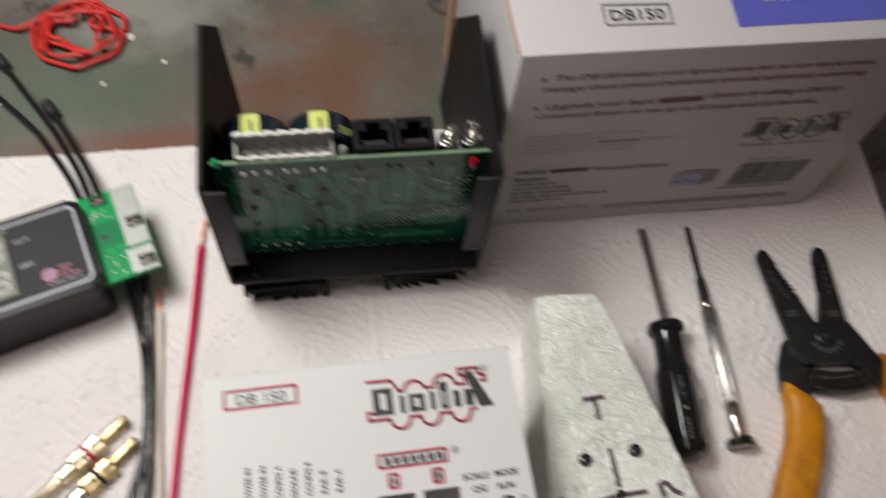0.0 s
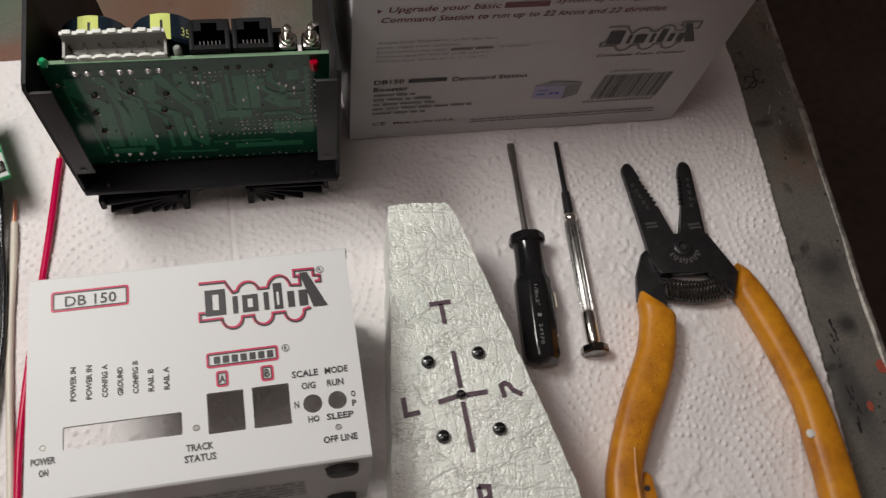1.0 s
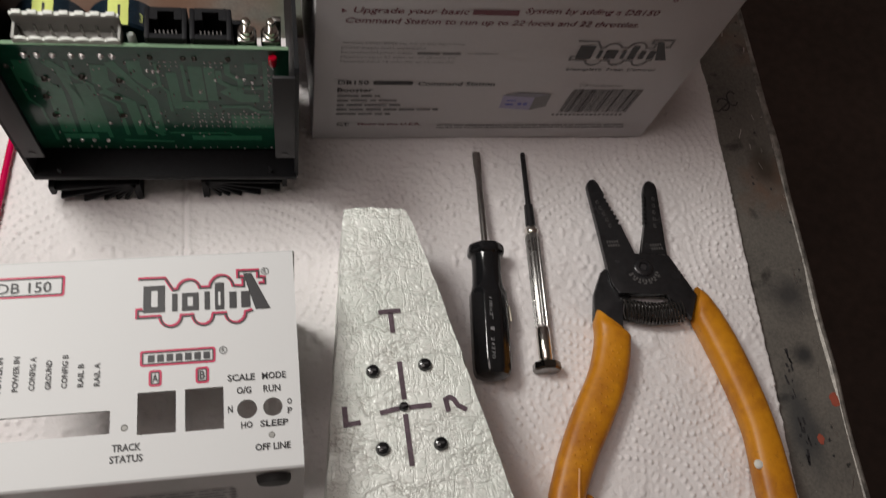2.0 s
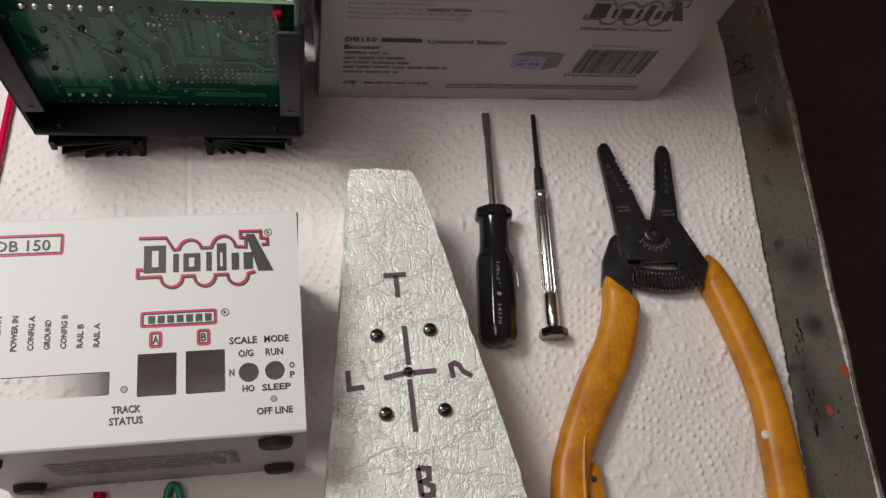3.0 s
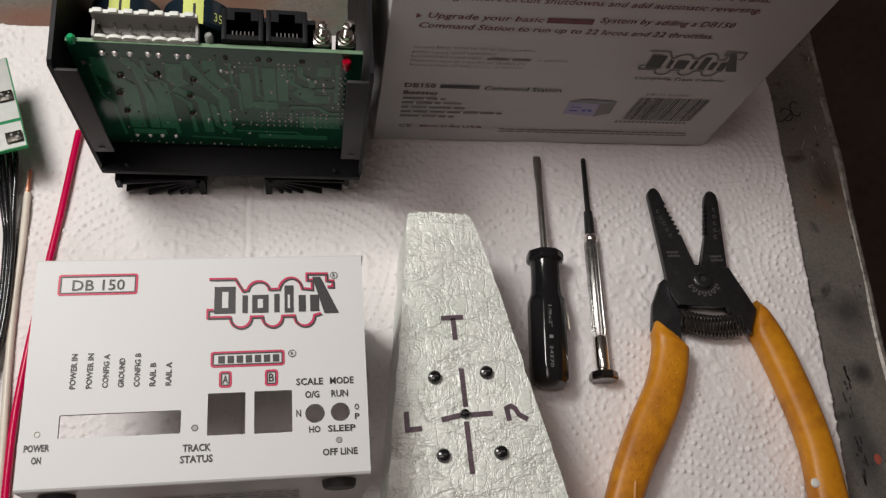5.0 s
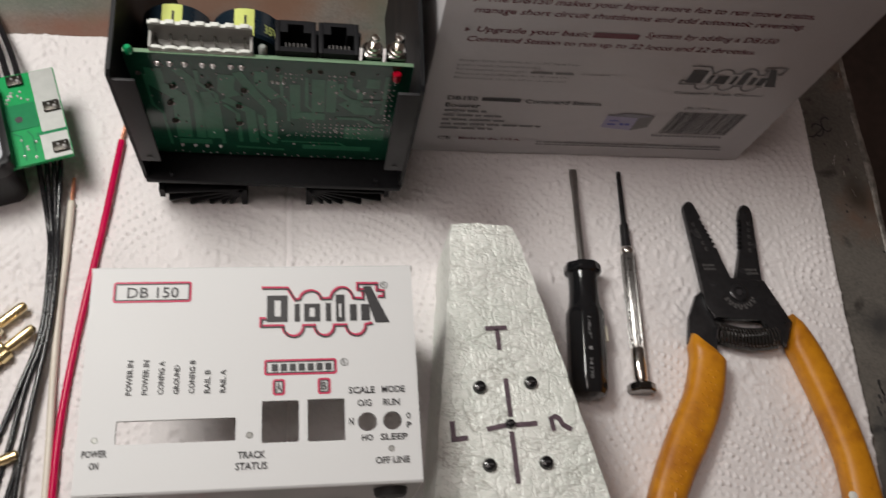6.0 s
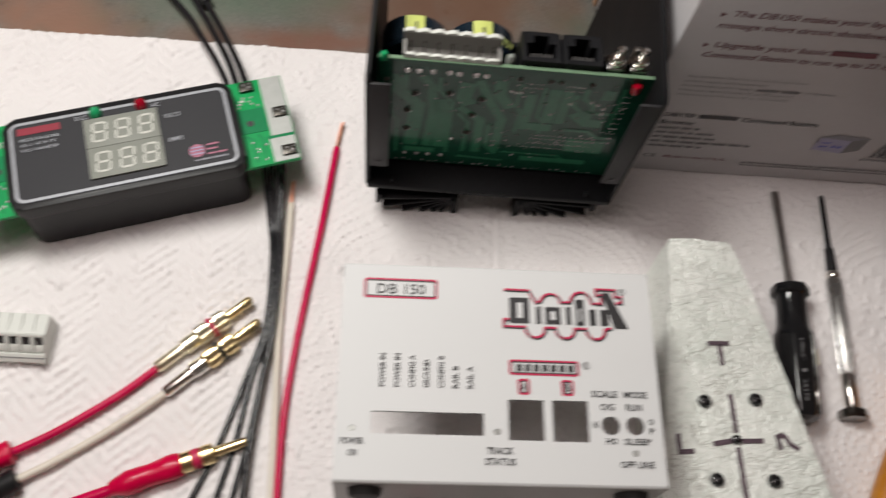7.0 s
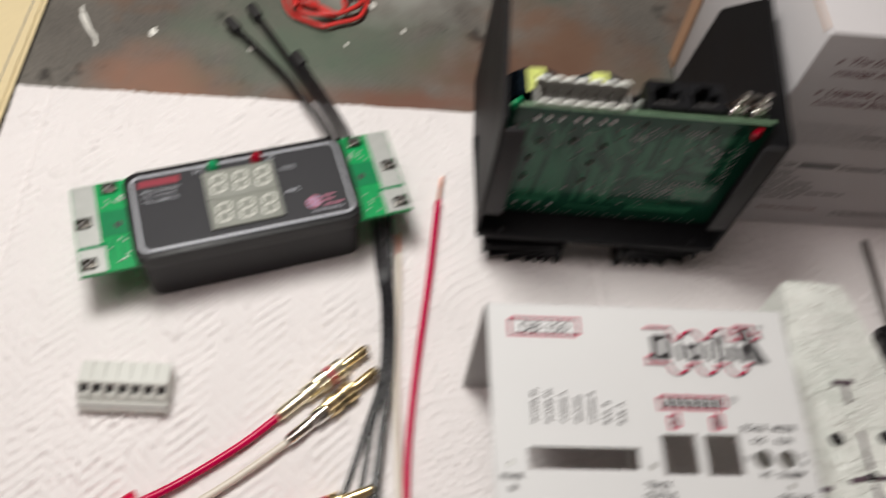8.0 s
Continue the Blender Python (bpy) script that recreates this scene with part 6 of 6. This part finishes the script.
def banana_plug(tip, tail, name, label, metal2, band, band_mat, collar_mat):
    tip, tail = Vector((*tip, 0.0046)), Vector((*tail, 0.0038))
    ob = thing(name, tuple((tip + tail) / 2), label, "plug", "banana plugs")
    u = (tail - tip).normalized()
    part("pin", lathe(tip, tail, [(0, 0.0008), (0.0006, 0.0016), (0.0020, 0.0019), (0.0105, 0.0019), (0.0125, 0.0017)], 16), M_GOLD, ob, "gold-plated pin")
    bm = lathe(tip + u * 0.0118, tail, [(0, 0.0030), (0.0006, 0.0038), (0.0045, 0.0040), (0.0048, 0.0034), (0.0085, 0.0034), (0.0088, 0.0040), (0.0128, 0.0039), (0.0134, 0.0030)], 24)
    for i, v in enumerate(bm.verts):
        if i % 2:
            c = tip + u * ((v.co - tip).dot(u))
            v.co = c + (v.co - c) * 0.90
    part("collar", bm, collar_mat, ob, "knurled collar")
    for s in band:
        part("colour_band", lathe(tip + u * (0.0118 + s), tail, [(0, 0.0040), (0.0003, 0.00415), (0.0011, 0.00415), (0.0014, 0.0040)], 24), band_mat, ob, "coloured marking band")
    part("barrel", lathe(tip + u * 0.0250, tail, [(0, 0.0026), (0.0005, 0.0031), (0.0060, 0.0032), (0.0066, 0.0024), (0.0180, 0.0023), (0.0186, 0.0019)], 18), metal2, ob)
    return ob


banana_plug((-0.0625, 0.1666), (-0.0955, 0.1372), "banana_plug", "gold banana plug with pale collar and red band", M_PALE_GOLD, (0.0060,), M_RED_INK, M_PALE_GOLD)
banana_plug((-0.0585, 0.1576), (-0.0915, 0.1272), "banana_plug", "gold banana plug with black band and nickel barrel", M_CHROME, (0.0060,), M_BLACK_PLASTIC, M_GOLD)
wire("red_lead", [(-0.0945, 0.1378, 0.0036), (-0.1060, 0.1278, 0.0030), (-0.1190, 0.1182, 0.0030), (-0.1300, 0.1108, 0.0034), (-0.1430, 0.1035, 0.0040)], 0.0015, M_RED_WIRE, "red insulated lead soldered to a banana plug")
wire("white_lead", [(-0.0905, 0.1280, 0.0036), (-0.1030, 0.1180, 0.0030), (-0.1150, 0.1092, 0.0028), (-0.1270, 0.1012, 0.0032), (-0.1390, 0.0940, 0.0040)], 0.0015, M_WHITE_WIRE, "off-white insulated lead soldered to a banana plug")
for name, a, b, mat, lab in (("red_sleeve", (-0.1400, 0.1050, 0.0047), (-0.1800, 0.0830, 0.0047), M_RED_SLEEVE, "thick red heat-shrink sleeve over a lead"), ("black_sleeve", (-0.1362, 0.0958, 0.0047), (-0.1760, 0.0690, 0.0047), M_BLACK_PLASTIC, "thick black heat-shrink sleeve over a lead")):
    single(name, wobble(lathe(a, b, [(0, 0.0034), (0.0005, 0.0041), (0.0015, 0.0042)] + [(0.0025 + 0.0018 * k, 0.0041 + 0.0002 * math.sin(k * 1.9)) for k in range(24)], 24), 0.0007, 0.006), mat, lab, "sleeve")


def sleeved_plug():
    tip, mid = Vector((-0.0588, 0.1108, 0.0044)), Vector((-0.0810, 0.1020, 0.0044))
    ob = thing("sleeved_banana_plug", (-0.09, 0.1, 0), "gold banana plug in red sleeve on a red lead", "plug", "banana plugs")
    u = (mid - tip).normalized()
    part("pin", lathe(tip, mid, [(0, 0.0008), (0.0006, 0.0017), (0.0110, 0.0019), (0.0122, 0.0016)], 16), M_GOLD, ob, "gold-plated pin")
    part("collar", lathe(tip + u * 0.0118, mid, [(0, 0.0028), (0.0006, 0.0037), (0.0046, 0.0038), (0.0049, 0.0033), (0.0078, 0.0033), (0.0081, 0.0038), (0.0120, 0.0038)], 24), M_GOLD, ob, "knurled gold collar")
    part("colour_band", lathe(tip + u * 0.0168, mid, [(0, 0.0034), (0.0003, 0.0037), (0.0026, 0.0037), (0.0029, 0.0034)], 24), M_RED_INK, ob, "red band")
    a = tip + u * 0.0235
    part("sleeve", wobble(lathe(a, (-0.1045, 0.0925, 0.0042), [(0, 0.0040), (0.0006, 0.0043)] + [(0.0016 * k, 0.0043 + 0.0002 * math.sin(k * 0.6)) for k in range(1, 13)] + [(0.0206, 0.0041), (0.0222, 0.0036), (0.0238, 0.0029), (0.0255, 0.0023)], 24), 0.0006, 0.005), M_RED_SLEEVE, ob, "red plastic sleeve")
    part("lead", tube(smooth_path([(-0.1030, 0.0930, 0.0036), (-0.1130, 0.0893, 0.0030), (-0.1250, 0.0845, 0.0028), (-0.1450, 0.0760, 0.0028), (-0.170, 0.062, 0.003)]), 0.0021, 12), M_RED_WIRE, ob)


sleeved_plug()


def terminal_plug():
    m = Matrix.Translation((-0.1512, 0.1475, 0)) @ pose(0, 0, 0, 0, 0, -1.2)
    ob = thing("terminal_plug", (-0.1505, 0.146, 0), "pale grey seven-pole plug-in terminal block", "connector")

    def P(name, bm, mat, label=""):
        return part(name, turn(bm, m), mat, ob, label)

    w = 0.0162
    prof = [(-0.0088, 0.0006), (0.0078, 0.0006), (0.0078, 0.0104), (-0.0004, 0.0112), (-0.0086, 0.0036)]
    bm = prism(prof, -w, w, bevel=0.0003)
    P("housing", turn(bm, Matrix(((0, 0, 1, 0), (1, 0, 0, 0), (0, 1, 0, 0), (0, 0, 0, 1)))), M_PALE_PLASTIC)
    # the sloping front: x along, v down the slope, n out of it
    top, low = Vector((0, -0.0004, 0.0112)), Vector((0, -0.0086, 0.0036))
    v = (low - top).normalized()
    n = Vector((1, 0, 0)).cross(v)
    n = n if n.z > 0 else -n
    slope = Matrix(((1, v.x, n.x, top.x), (0, v.y, n.y, top.y), (0, v.z, n.z, top.z), (0, 0, 0, 1)))

    def S(name, a, b, c, d, e, f, mat, label="", bevel=0.0):
        P(name, turn(a_box(a, b, c, d, e, f, bevel=bevel), slope), mat, label)

    step = 2 * w / 7
    for k in range(7):
        x = -w + step * (k + 0.5)
        # black slab on the slope gives the darkness inside each opening
        S("opening", x - 0.0013, x + 0.0013, 0.0014, 0.0042, 0.0, 0.00025, M_INK, "dark wire opening")
        S("clamp", x - 0.0014, x + 0.0014, 0.0046, 0.0072, 0.0, 0.0006, M_PALE_PLASTIC, bevel=0.0002)
    for k in range(8):
        x = -w + step * k
        S("divider", max(-w, x - 0.0006), min(w, x + 0.0006), 0.0008, 0.0078, 0.0, 0.0010, M_PALE_PLASTIC, bevel=0.0002)
        if 0 < k < 7:
            # mid-grey strip carries the shade of a groove in its colour
            P("groove_shade", a_box(x - 0.00015, x + 0.00015, 0.0004, 0.0074, 0.0108, 0.01125), M_MID_PLASTIC)
    S("rail", -w, w, -0.0002, 0.0010, 0.0, 0.0011, M_PALE_PLASTIC, bevel=0.0002)
    S("rail", -w, w, 0.0076, 0.0112, 0.0, 0.0013, M_PALE_PLASTIC, bevel=0.0003)
    S("rail_groove", -w, w, 0.0090, 0.0094, 0.0013, 0.0014, M_GREY_INK)


terminal_plug()


# ends of wires lying in front of the cover
wire("short_green_wire", [(0.0262, 0.0600, 0.0022), (0.0268, 0.0740, 0.0022), (0.0275, 0.0795, 0.0024), (0.0292, 0.0815, 0.0026), (0.0310, 0.0795, 0.0024), (0.0318, 0.0740, 0.0022), (0.0322, 0.0600, 0.0022)], 0.0013, M_GREEN_WIRE, "green insulated wire bent into a small loop")
wire("short_red_wire", [(0.0052, 0.0810, 0.0026), (0.0045, 0.0740, 0.0026), (0.0030, 0.0600, 0.0026), (0.0010, 0.040, 0.0026)], 0.0021, M_RED_WIRE, "end of a red insulated wire")
